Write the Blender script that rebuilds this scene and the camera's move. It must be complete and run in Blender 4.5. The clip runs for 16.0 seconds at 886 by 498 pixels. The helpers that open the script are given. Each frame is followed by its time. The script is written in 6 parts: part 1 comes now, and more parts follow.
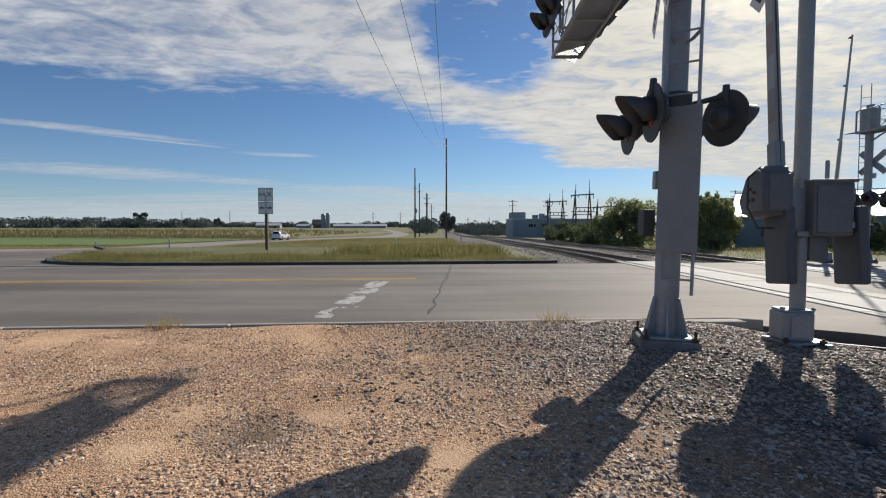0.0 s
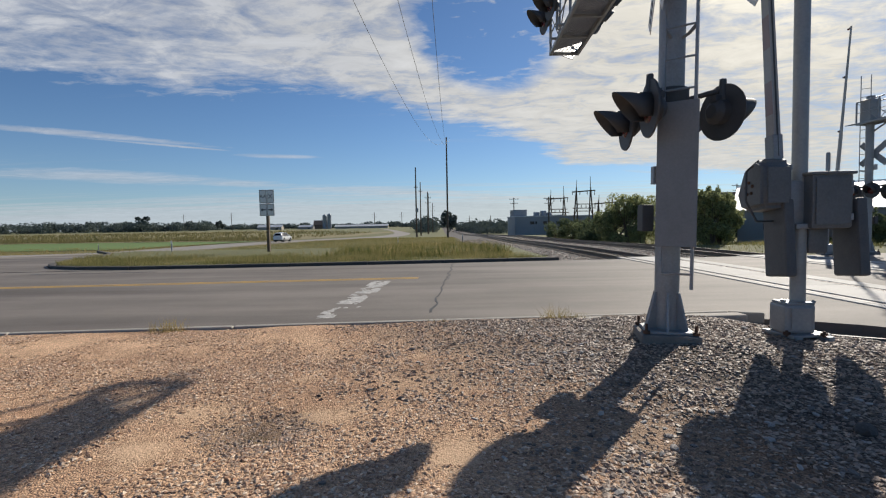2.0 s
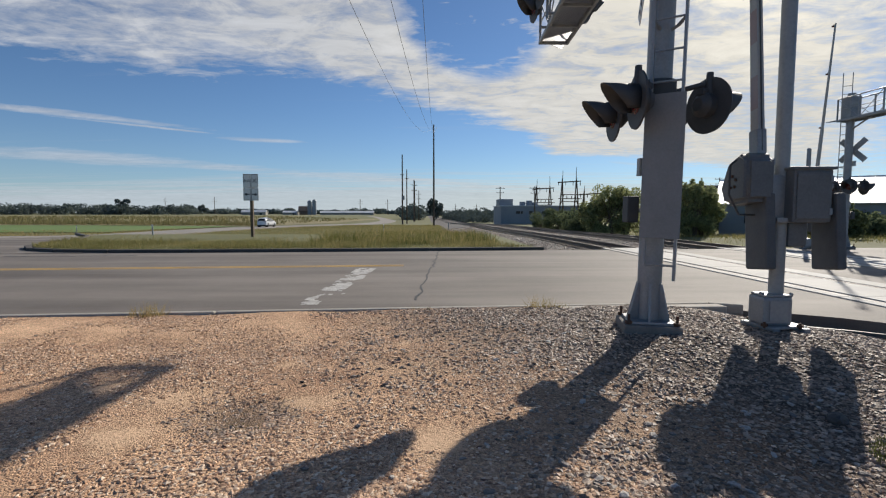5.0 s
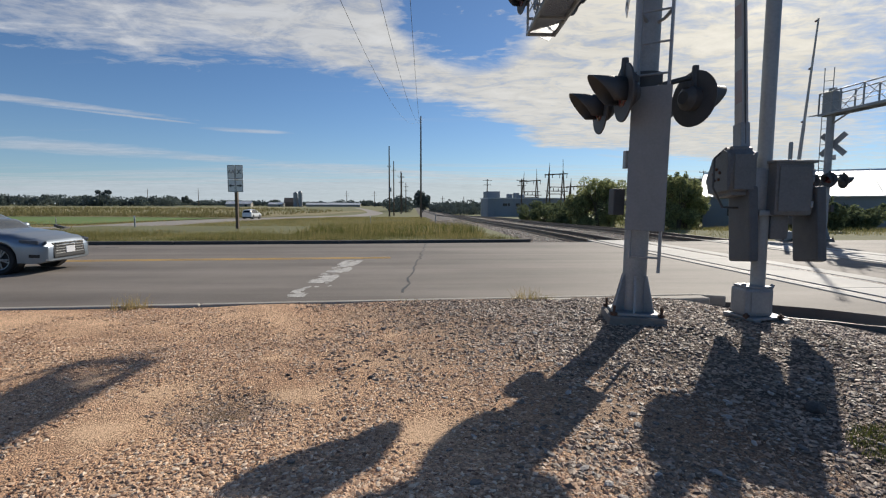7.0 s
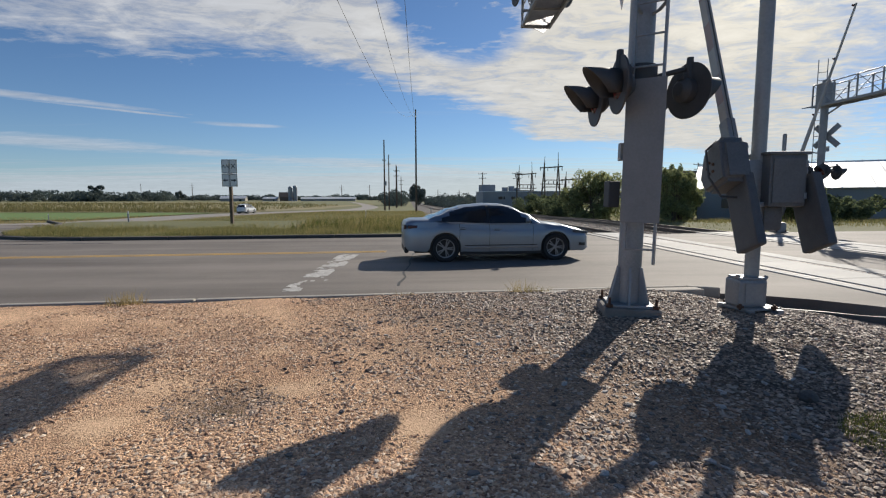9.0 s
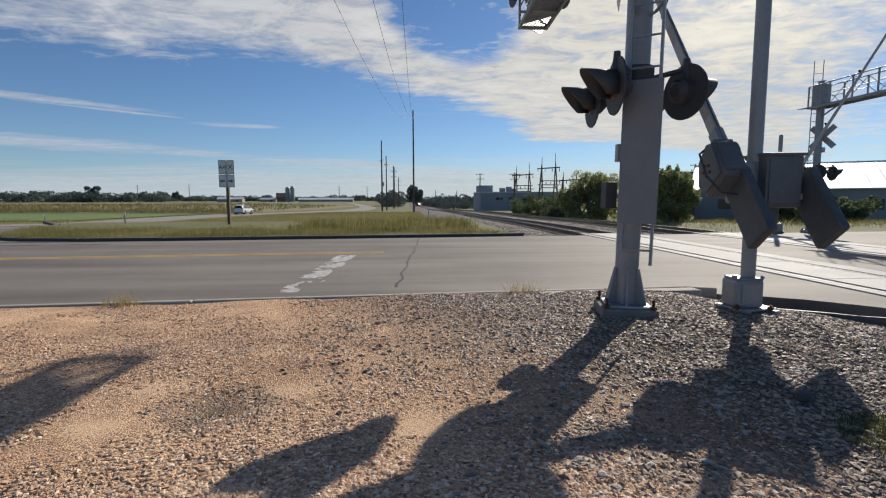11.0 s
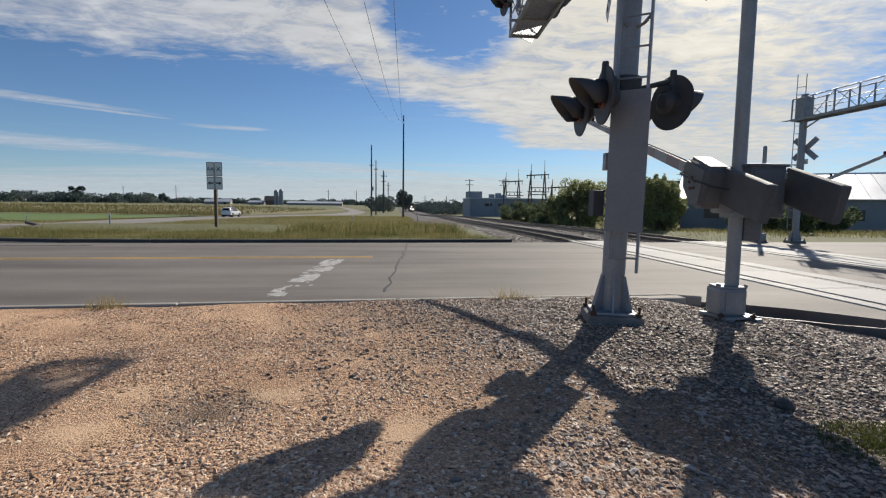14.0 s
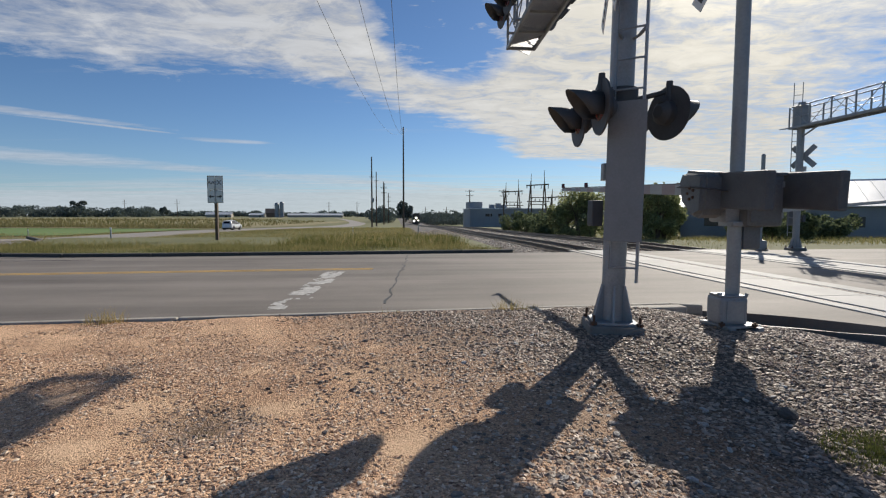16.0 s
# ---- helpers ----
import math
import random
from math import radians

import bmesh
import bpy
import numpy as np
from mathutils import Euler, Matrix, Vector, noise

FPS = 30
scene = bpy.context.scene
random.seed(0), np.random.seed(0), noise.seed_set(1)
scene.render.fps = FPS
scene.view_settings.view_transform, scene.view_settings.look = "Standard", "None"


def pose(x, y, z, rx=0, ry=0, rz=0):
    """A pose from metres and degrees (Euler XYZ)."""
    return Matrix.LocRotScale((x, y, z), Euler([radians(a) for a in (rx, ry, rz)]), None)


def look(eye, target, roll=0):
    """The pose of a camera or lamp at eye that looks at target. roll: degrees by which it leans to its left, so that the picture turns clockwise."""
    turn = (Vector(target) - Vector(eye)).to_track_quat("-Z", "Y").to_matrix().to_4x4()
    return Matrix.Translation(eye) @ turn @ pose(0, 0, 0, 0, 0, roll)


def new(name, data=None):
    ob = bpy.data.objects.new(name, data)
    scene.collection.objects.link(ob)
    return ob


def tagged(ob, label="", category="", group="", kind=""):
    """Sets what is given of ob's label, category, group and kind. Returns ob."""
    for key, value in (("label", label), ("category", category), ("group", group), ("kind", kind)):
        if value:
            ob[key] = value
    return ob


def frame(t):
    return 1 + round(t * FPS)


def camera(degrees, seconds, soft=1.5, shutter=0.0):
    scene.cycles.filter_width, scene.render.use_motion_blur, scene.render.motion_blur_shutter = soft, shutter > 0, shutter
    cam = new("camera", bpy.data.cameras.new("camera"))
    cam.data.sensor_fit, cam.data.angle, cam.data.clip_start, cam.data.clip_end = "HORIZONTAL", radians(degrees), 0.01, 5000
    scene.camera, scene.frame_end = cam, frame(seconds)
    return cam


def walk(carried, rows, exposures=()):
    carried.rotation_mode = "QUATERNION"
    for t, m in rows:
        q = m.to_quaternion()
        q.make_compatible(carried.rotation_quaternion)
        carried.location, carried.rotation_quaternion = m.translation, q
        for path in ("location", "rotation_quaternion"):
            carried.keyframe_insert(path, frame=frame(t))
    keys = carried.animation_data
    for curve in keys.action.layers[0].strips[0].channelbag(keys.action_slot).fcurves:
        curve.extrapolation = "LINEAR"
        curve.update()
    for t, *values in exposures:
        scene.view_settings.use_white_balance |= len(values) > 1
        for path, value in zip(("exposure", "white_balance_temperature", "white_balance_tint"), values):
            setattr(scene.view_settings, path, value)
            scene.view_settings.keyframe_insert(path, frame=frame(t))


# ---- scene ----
cam = camera(83.5, 16.0, soft=1.2)
# seconds, eye x, y, z, yaw, pitch, roll
ROWS = [
    (0.0, 0.000, 0.000, 1.500, 0.00, -2.67, -0.01),
    (0.5, 0.004, -0.004, 1.502, -0.08, -2.64, -0.25),
    (1.0, 0.015, -0.018, 1.503, -0.02, -2.67, -0.57),
    (1.5, 0.017, -0.026, 1.499, 0.10, -2.71, -0.84),
    (2.0, 0.019, -0.029, 1.498, 0.22, -2.80, -0.99),
    (2.5, 0.018, -0.032, 1.500, 0.22, -2.94, -1.02),
    (3.0, 0.020, -0.025, 1.499, 0.09, -3.08, -0.85),
    (3.5, 0.018, -0.023, 1.496, -0.10, -3.26, -0.68),
    (4.0, 0.013, -0.020, 1.496, -0.42, -3.57, -0.42),
    (6.5, 0.018, -0.013, 1.493, -2.79, -4.89, 0.23),
    (7.0, 0.016, -0.007, 1.493, -2.93, -5.08, 0.17),
    (7.5, 0.016, -0.004, 1.493, -3.02, -5.26, 0.11),
    (8.0, 0.012, -0.009, 1.494, -3.22, -5.46, 0.07),
    (8.5, 0.012, -0.009, 1.493, -3.37, -5.65, 0.00),
    (9.0, 0.014, -0.010, 1.489, -3.43, -5.81, -0.14),
    (11.5, 0.013, -0.014, 1.494, -3.85, -5.65, -0.02),
    (12.0, 0.012, -0.016, 1.498, -4.16, -5.55, 0.33),
    (12.5, 0.010, -0.017, 1.497, -4.46, -5.48, 0.53),
    (13.0, 0.011, -0.021, 1.495, -4.67, -5.36, 0.70),
    (13.5, 0.014, -0.026, 1.498, -4.84, -5.27, 0.70),
    (14.0, 0.016, -0.027, 1.495, -5.00, -5.11, 0.67),
    (14.5, 0.016, -0.030, 1.501, -5.13, -5.03, 0.64),
    (15.0, 0.017, -0.029, 1.501, -5.28, -4.86, 0.56),
    (15.5, 0.022, -0.034, 1.500, -5.26, -4.54, 0.35),
    (16.0, 0.029, -0.034, 1.507, -4.90, -3.88, 0.07),
]


def camera_pose(x, y, z, yaw, pitch, roll):
    return pose(x, y, z, 0, 0, yaw) @ pose(0, 0, 0, 90 + pitch) @ pose(0, 0, 0, 0, 0, roll)


PATH = [(t, camera_pose(*r)) for t, *r in ROWS]
walk(cam, PATH, exposures=[(0.0, 0.0), (16.0, 0.0)])

# ---- light ----
SUN_AZ, SUN_EL = 36.8, 30.0   # degrees to the right of +y, and up


def node(tree, kind, **given):
    n = tree.nodes.new(kind)
    for k, v in given.items():
        if k in n.inputs:
            n.inputs[k].default_value = v
    return n


def math_node(tree, op, a, b=None, c=None, clamp=False):
    n = tree.nodes.new("ShaderNodeMath")
    n.operation, n.use_clamp = op, clamp
    for i, v in enumerate((a, b, c)):
        if v is None:
            continue
        if isinstance(v, (int, float)):
            n.inputs[i].default_value = v
        else:
            tree.links.new(v, n.inputs[i])
    return n.outputs[0]


def ramp(tree, fac, stops, ease=False):
    n = tree.nodes.new("ShaderNodeValToRGB")
    n.color_ramp.interpolation = "EASE" if ease else "LINEAR"
    els = n.color_ramp.elements
    while len(els) < len(stops):
        els.new(0.5)
    for e, (p, c) in zip(els, stops):
        e.position, e.color = p, (*c, 1) if len(c) == 3 else c
    tree.links.new(fac, n.inputs[0])
    return n.outputs[0]


def grey(v):
    return (v, v, v)


def make_world():
    world = bpy.data.worlds.new("sky")
    scene.world = world
    world.use_nodes = True
    nt = world.node_tree
    nt.nodes.clear()
    out, bg = nt.nodes.new("ShaderNodeOutputWorld"), nt.nodes.new("ShaderNodeBackground")
    sky = nt.nodes.new("ShaderNodeTexSky")
    sky.sky_type, sky.sun_disc = "NISHITA", False
    sky.sun_elevation, sky.sun_rotation = radians(SUN_EL), radians(SUN_AZ)
    sky.altitude, sky.air_density, sky.dust_density, sky.ozone_density = 300, 0.9, 0.2, 3.0
    bg.inputs["Strength"].default_value = 0.075
    tc = nt.nodes.new("ShaderNodeTexCoord")
    sep = nt.nodes.new("ShaderNodeSeparateXYZ")
    nt.links.new(tc.outputs["Generated"], sep.inputs[0])
    x, y, z = sep.outputs
    zz = math_node(nt, "ADD", math_node(nt, "MAXIMUM", z, 0.0), 0.035)
    # the cloud layer is a flat sheet: its place is the direction over the height
    px, py = math_node(nt, "DIVIDE", x, zz), math_node(nt, "DIVIDE", y, zz)
    com = nt.nodes.new("ShaderNodeCombineXYZ")
    nt.links.new(px, com.inputs[0]), nt.links.new(py, com.inputs[1])

    def fbm(scale, detail, rough, loc=(0, 0, 0), turn=0, squeeze=(1, 1, 1), distortion=0.0):
        mp = nt.nodes.new("ShaderNodeMapping")
        mp.inputs["Location"].default_value, mp.inputs["Rotation"].default_value, mp.inputs["Scale"].default_value = loc, (0, 0, radians(turn)), squeeze
        nt.links.new(com.outputs[0], mp.inputs[0])
        n = node(nt, "ShaderNodeTexNoise", Scale=scale, Detail=detail, Roughness=rough, Distortion=distortion)
        nt.links.new(mp.outputs[0], n.inputs["Vector"])
        return n.outputs["Fac"]

    big = fbm(0.55, 6, 0.55, (3.1, 1.7, 0), 20)
    mottle = fbm(3.2, 8, 0.66, (7, 2, 0), 15, (1, 1.3, 1), 0.6)
    ripple = fbm(7.5, 4, 0.6, (1, 9, 0), 35, (1, 1.5, 1), 0.3)
    streak = fbm(0.8, 8, 0.62, (11, 5, 0), 24, (0.35, 2.4, 1))
    # the bank's far edge over the plain; nearer than it the sheet is closed
    shore = [(-6.0, 1.3), (-3.4, 2.5), (-2.3, 3.0), (-1.55, 3.45), (-1.2, 3.25), (-0.7, 3.42), (-0.4, 3.72), (-0.1, 4.1), (0.6, 4.65), (1.05, 5.4), (1.6, 6.7), (2.7, 6.7), (4.4, 7.6), (5.6, 8.3), (8.0, 9.6)]
    edge = ramp(nt, math_node(nt, "DIVIDE", math_node(nt, "ADD", px, 6.0), 14.0), [((x + 6) / 14, grey(y / 10)) for x, y in shore])
    edge = math_node(nt, "SUBTRACT", math_node(nt, "MULTIPLY", edge, 10.0), py)

    def off_centre(n, k):
        return math_node(nt, "MULTIPLY", math_node(nt, "SUBTRACT", n, 0.5), k)

    def patch(cx, cy, turn, long, wide):
        """1 at the middle of a slanting oval of the sheet, 0 on its rim, less beyond."""
        c, d = math.cos(radians(turn)), math.sin(radians(turn))
        dx, dy = math_node(nt, "SUBTRACT", px, cx), math_node(nt, "SUBTRACT", py, cy)
        u = math_node(nt, "ADD", math_node(nt, "MULTIPLY", dx, c / long), math_node(nt, "MULTIPLY", dy, d / long))
        v = math_node(nt, "ADD", math_node(nt, "MULTIPLY", dx, -d / wide), math_node(nt, "MULTIPLY", dy, c / wide))
        r2 = math_node(nt, "ADD", math_node(nt, "MULTIPLY", u, u), math_node(nt, "MULTIPLY", v, v))
        return math_node(nt, "MAXIMUM", math_node(nt, "SUBTRACT", 1.0, r2), -1.0)

    bank = math_node(nt, "ADD", math_node(nt, "MULTIPLY", edge, 1.7), off_centre(streak, 2.4))
    # the bank thins out overhead and behind
    over = math_node(nt, "MULTIPLY", math_node(nt, "SUBTRACT", py, 0.55), 1.1)
    bank = math_node(nt, "MINIMUM", math_node(nt, "MINIMUM", bank, over), 0.92)
    # a broken blue gap in the sheet, and frayed reaches at either end of it
    gap = math_node(nt, "MAXIMUM", math_node(nt, "MULTIPLY", patch(0.24, 2.55, 80, 0.95, 0.42), 1.7), 0.0)
    side_gap = math_node(nt, "MULTIPLY", math_node(nt, "SUBTRACT", px, math_node(nt, "ADD", math_node(nt, "MULTIPLY", py, 0.75), 0.15)), 1.1, clamp=True)
    side_gap = math_node(nt, "ADD", math_node(nt, "MULTIPLY", side_gap, 0.8), math_node(nt, "MULTIPLY", math_node(nt, "MULTIPLY", math_node(nt, "SUBTRACT", -0.7, px), 0.5, clamp=True), 0.55))
    gap = math_node(nt, "MULTIPLY", gap, math_node(nt, "ADD", 1.0, off_centre(ripple, 3.0)))
    bank = math_node(nt, "SUBTRACT", bank, math_node(nt, "ADD", gap, side_gap))
    bank = math_node(nt, "ADD", bank, math_node(nt, "ADD", off_centre(mottle, 2.0), math_node(nt, "ADD", off_centre(ripple, 1.1), off_centre(big, 0.9))))
    bank = math_node(nt, "ADD", bank, 0.03, clamp=True)
    # single wisps below the bank, and a veil low over the plain
    wisps = None
    for cx, cy, turn, long, wide, k in ((-2.95, 4.30, 41, 1.0, 0.17, 0.9), (-2.7, 4.75, 41, 0.75, 0.07, 0.8), (-1.85, 5.55, 20, 0.5, 0.16, 0.6), (-4.4, 6.8, 45, 1.6, 0.8, 0.6), (-3.2, 7.9, 40, 1.0, 0.55, 0.6), (-0.9, 9.7, 30, 2.6, 0.9, 0.8), (0.7, 10.9, 30, 1.8, 0.7, 0.9), (2.8, 11.3, 30, 1.6, 0.9, 0.5), (1.55, 6.0, 12, 0.35, 0.10, 0.5), (2.9, 7.3, 25, 0.4, 0.12, 0.35)):
        w = math_node(nt, "ADD", patch(cx, cy, turn, long, wide), math_node(nt, "ADD", off_centre(streak, 2.6), off_centre(mottle, 1.2)))
        w = math_node(nt, "MULTIPLY", math_node(nt, "MULTIPLY", w, 0.8, clamp=True), k)
        wisps = w if wisps is None else math_node(nt, "MAXIMUM", wisps, w)
    veil = math_node(nt, "ADD", math_node(nt, "MULTIPLY", math_node(nt, "SUBTRACT", py, 8.8), 0.25), off_centre(streak, 3.0), clamp=True)
    thin = math_node(nt, "MULTIPLY", math_node(nt, "MULTIPLY", math_node(nt, "SUBTRACT", streak, 0.60), 4.0, clamp=True), 0.3)
    thin = math_node(nt, "MAXIMUM", thin, math_node(nt, "MULTIPLY", veil, 0.75))
    cover = math_node(nt, "MAXIMUM", bank, math_node(nt, "MAXIMUM", thin, wisps))
    haze = math_node(nt, "POWER", math_node(nt, "SUBTRACT", 1.0, math_node(nt, "MAXIMUM", z, 0.0)), 15.0)
    # bright near the sun, greyer where the sheet is thick
    sd = Vector((math.sin(radians(SUN_AZ)) * math.cos(radians(SUN_EL)), math.cos(radians(SUN_AZ)) * math.cos(radians(SUN_EL)), math.sin(radians(SUN_EL))))
    dot = nt.nodes.new("ShaderNodeVectorMath")
    dot.operation = "DOT_PRODUCT"
    nt.links.new(tc.outputs["Generated"], dot.inputs[0])
    dot.inputs[1].default_value = sd
    near_sun = math_node(nt, "MAXIMUM", dot.outputs["Value"], 0.0)
    glow = math_node(nt, "MULTIPLY", math_node(nt, "POWER", near_sun, 5.0), 2.2)
    core = math_node(nt, "MULTIPLY", math_node(nt, "POWER", near_sun, 60.0), 9.0)
    lum = math_node(nt, "ADD", math_node(nt, "ADD", glow, core), 7.6)
    lum = math_node(nt, "MULTIPLY", lum, math_node(nt, "ADD", math_node(nt, "ADD", math_node(nt, "MULTIPLY", mottle, 0.7), math_node(nt, "MULTIPLY", big, 0.4)), 0.42))
    col = nt.nodes.new("ShaderNodeMix")
    col.data_type = "RGBA"
    col.inputs["A"].default_value, col.inputs["B"].default_value = (0.90, 0.95, 1.05, 1), (1.06, 1.0, 0.86, 1)
    nt.links.new(math_node(nt, "POWER", near_sun, 4.0), col.inputs["Factor"])
    cloud = nt.nodes.new("ShaderNodeVectorMath")
    cloud.operation = "SCALE"
    nt.links.new(col.outputs["Result"], cloud.inputs[0]), nt.links.new(lum, cloud.inputs["Scale"])
    deep = nt.nodes.new("ShaderNodeVectorMath")
    deep.operation = "MULTIPLY"
    nt.links.new(sky.outputs[0], deep.inputs[0])
    deep.inputs[1].default_value = (0.78, 0.96, 1.14)
    mix = nt.nodes.new("ShaderNodeMix")
    mix.data_type = "RGBA"
    nt.links.new(cover, mix.inputs["Factor"])
    nt.links.new(deep.outputs[0], mix.inputs["A"]), nt.links.new(cloud.outputs[0], mix.inputs["B"])
    mix2 = nt.nodes.new("ShaderNodeMix")
    mix2.data_type = "RGBA"
    mix2.inputs["B"].default_value = (6.6, 8.2, 9.4, 1)
    nt.links.new(math_node(nt, "MULTIPLY", haze, 0.36), mix2.inputs["Factor"])
    nt.links.new(mix.outputs["Result"], mix2.inputs["A"])
    nt.links.new(mix2.outputs["Result"], bg.inputs["Color"])
    nt.links.new(bg.outputs[0], out.inputs[0])
    lamp = bpy.data.lights.new("sun", "SUN")
    lamp.energy, lamp.angle, lamp.color = 5.0, radians(0.55), (1.0, 0.93, 0.82)
    ob = new("sun", lamp)
    ob.matrix_world = look(sd * 50, (0, 0, 0))


make_world()

# ---- materials ----
MATS = {}


def mat(name, a, b=None, rough=0.7, metal=0.0, scale=3.0, fine=60.0, bump=0.15, fine_mix=0.35, spread=0.0, coat=0.0, island=False, spec=0.5):
    """Two-scale mottled surface between colours a and b; spread varies pieces one from another."""
    if name in MATS:
        return MATS[name]
    b = b or tuple(v * 0.7 for v in a)
    m = MATS[name] = bpy.data.materials.new(name)
    m.use_nodes = True
    nt = m.node_tree
    bs = nt.nodes["Principled BSDF"]
    tc = nt.nodes.new("ShaderNodeTexCoord")
    n1 = node(nt, "ShaderNodeTexNoise", Scale=scale, Detail=5.0, Roughness=0.6)
    n2 = node(nt, "ShaderNodeTexNoise", Scale=fine, Detail=3.0, Roughness=0.6)
    for n in (n1, n2):
        nt.links.new(tc.outputs["Object"], n.inputs["Vector"])
    f = math_node(nt, "ADD", math_node(nt, "MULTIPLY", n1.outputs["Fac"], 1 - fine_mix), math_node(nt, "MULTIPLY", n2.outputs["Fac"], fine_mix))
    if spread:
        if island:
            g = nt.nodes.new("ShaderNodeNewGeometry")
            rnd = g.outputs["Random Per Island"]
        else:
            rnd = nt.nodes.new("ShaderNodeObjectInfo").outputs["Random"]
        f = math_node(nt, "ADD", f, math_node(nt, "MULTIPLY", math_node(nt, "SUBTRACT", rnd, 0.5), spread))
    nt.links.new(ramp(nt, f, [(0.3, b), (0.7, a)]), bs.inputs["Base Color"])
    bs.inputs["Metallic"].default_value = metal
    bs.inputs["Specular IOR Level"].default_value = spec
    nt.links.new(math_node(nt, "ADD", math_node(nt, "MULTIPLY", n1.outputs["Fac"], 0.25), rough - 0.12, clamp=True), bs.inputs["Roughness"])
    if coat:
        bs.inputs["Coat Weight"].default_value, bs.inputs["Coat Roughness"].default_value = coat, 0.05
    if bump:
        bp = node(nt, "ShaderNodeBump", Strength=bump, Distance=0.01)
        nt.links.new(n2.outputs["Fac"], bp.inputs["Height"])
        nt.links.new(bp.outputs[0], bs.inputs["Normal"])
    return m


def glowing(name, colour, strength):
    if name not in MATS:
        m = MATS[name] = bpy.data.materials.new(name)
        m.use_nodes = True
        bs = m.node_tree.nodes["Principled BSDF"]
        bs.inputs["Emission Color"].default_value, bs.inputs["Emission Strength"].default_value = (*colour, 1), strength
        bs.inputs["Base Color"].default_value = (*colour, 1)
    return MATS[name]


GALV = mat("galvanised steel", (0.36, 0.37, 0.38), (0.23, 0.24, 0.25), 0.5, 0.35, 2.5, 40, 0.08)
ALU = mat("weathered aluminium paint", (0.38, 0.39, 0.39), (0.25, 0.26, 0.27), 0.48, 0.25, 2.0, 30, 0.06)
DULL = mat("dull dirty grey paint", (0.20, 0.205, 0.21), (0.12, 0.125, 0.13), 0.6, 0.15, 2.5, 40, 0.08)
BLACK = mat("faded black painted metal", (0.075, 0.077, 0.08), (0.045, 0.046, 0.049), 0.6, 0.0, 4, 60, 0.05)
RUST = mat("rusty steel", (0.16, 0.08, 0.045), (0.07, 0.04, 0.03), 0.8, 0.2, 4, 80, 0.3)
RAIL = mat("worn rail steel", (0.22, 0.17, 0.14), (0.10, 0.07, 0.055), 0.45, 0.6, 1.5, 50, 0.1)
RAILTOP = mat("polished rail head", (0.15, 0.13, 0.115), (0.09, 0.078, 0.07), 0.65, 0.3, 1.0, 30, 0.02)
# the shade on the island kerb's face is put into this dark colour
SHADECONC = mat("kerb concrete darkened for shade", (0.12, 0.11, 0.10), (0.06, 0.055, 0.05), 0.9, 0, 1.5, 60, 0.25)
CONC = mat("pale concrete", (0.50, 0.46, 0.40), (0.30, 0.265, 0.225), 0.85, 0.0, 1.3, 70, 0.25)
WOOD = mat("weathered pole wood", (0.17, 0.125, 0.085), (0.085, 0.062, 0.045), 0.85, 0.0, 2.0, 60, 0.3)
TIE = mat("creosoted tie wood", (0.09, 0.068, 0.05), (0.045, 0.035, 0.028), 0.9, 0.0, 3.0, 60, 0.4, spread=0.4, island=True)
BOOM = mat("weathered boom paint", (0.46, 0.46, 0.45), (0.34, 0.34, 0.33), 0.6, 0.0, 2.0, 40, 0.04)
WHITE = mat("white sign paint", (0.82, 0.82, 0.80), (0.72, 0.72, 0.70), 0.5, 0.0, 1.0, 40, 0.02)
RED = mat("muted red stripe", (0.36, 0.27, 0.25), (0.30, 0.23, 0.215), 0.45, 0, 3, 40, 0.02)
YELLOW = mat("worn yellow road paint", (0.60, 0.36, 0.07), (0.42, 0.26, 0.08), 0.75, 0, 1.5, 45, 0.15)


def asphalt():
    m = bpy.data.materials.new("aged asphalt")
    m.use_nodes = True
    nt = m.node_tree
    bs = nt.nodes["Principled BSDF"]
    tc = nt.nodes.new("ShaderNodeTexCoord")
    mp = nt.nodes.new("ShaderNodeMapping")
    mp.inputs["Rotation"].default_value, mp.inputs["Scale"].default_value = (0, 0, radians(-4.2)), (0.12, 1.0, 1.0)
    nt.links.new(tc.outputs["Object"], mp.inputs[0])
    lanes = node(nt, "ShaderNodeTexNoise", Scale=0.7, Detail=4.0, Roughness=0.55)
    nt.links.new(mp.outputs[0], lanes.inputs["Vector"])
    blot = node(nt, "ShaderNodeTexNoise", Scale=0.35, Detail=6.0, Roughness=0.65)
    grit = node(nt, "ShaderNodeTexNoise", Scale=90.0, Detail=2.0, Roughness=0.7)
    for n in (blot, grit):
        nt.links.new(tc.outputs["Object"], n.inputs["Vector"])
    f = math_node(nt, "ADD", math_node(nt, "MULTIPLY", lanes.outputs["Fac"], 0.55), math_node(nt, "MULTIPLY", blot.outputs["Fac"], 0.25))
    f = math_node(nt, "ADD", f, math_node(nt, "MULTIPLY", grit.outputs["Fac"], 0.25))
    nt.links.new(ramp(nt, f, [(0.40, (0.108, 0.092, 0.079)), (0.62, (0.230, 0.200, 0.173))]), bs.inputs["Base Color"])
    bs.inputs["Roughness"].default_value, bs.inputs["Specular IOR Level"].default_value = 0.78, 0.4
    bp = node(nt, "ShaderNodeBump", Strength=0.35, Distance=0.006)
    nt.links.new(grit.outputs["Fac"], bp.inputs["Height"])
    nt.links.new(bp.outputs[0], bs.inputs["Normal"])
    return m


SAND_SPOTS = ((0.04, 2.95, 0.26), (-0.92, 3.6, 0.22), (-1.3, 4.4, 0.20), (-1.95, 3.0, 0.26), (-1.85, 3.6, 0.22), (-2.6, 3.9, 0.2), (-0.3, 5.2, 0.16))


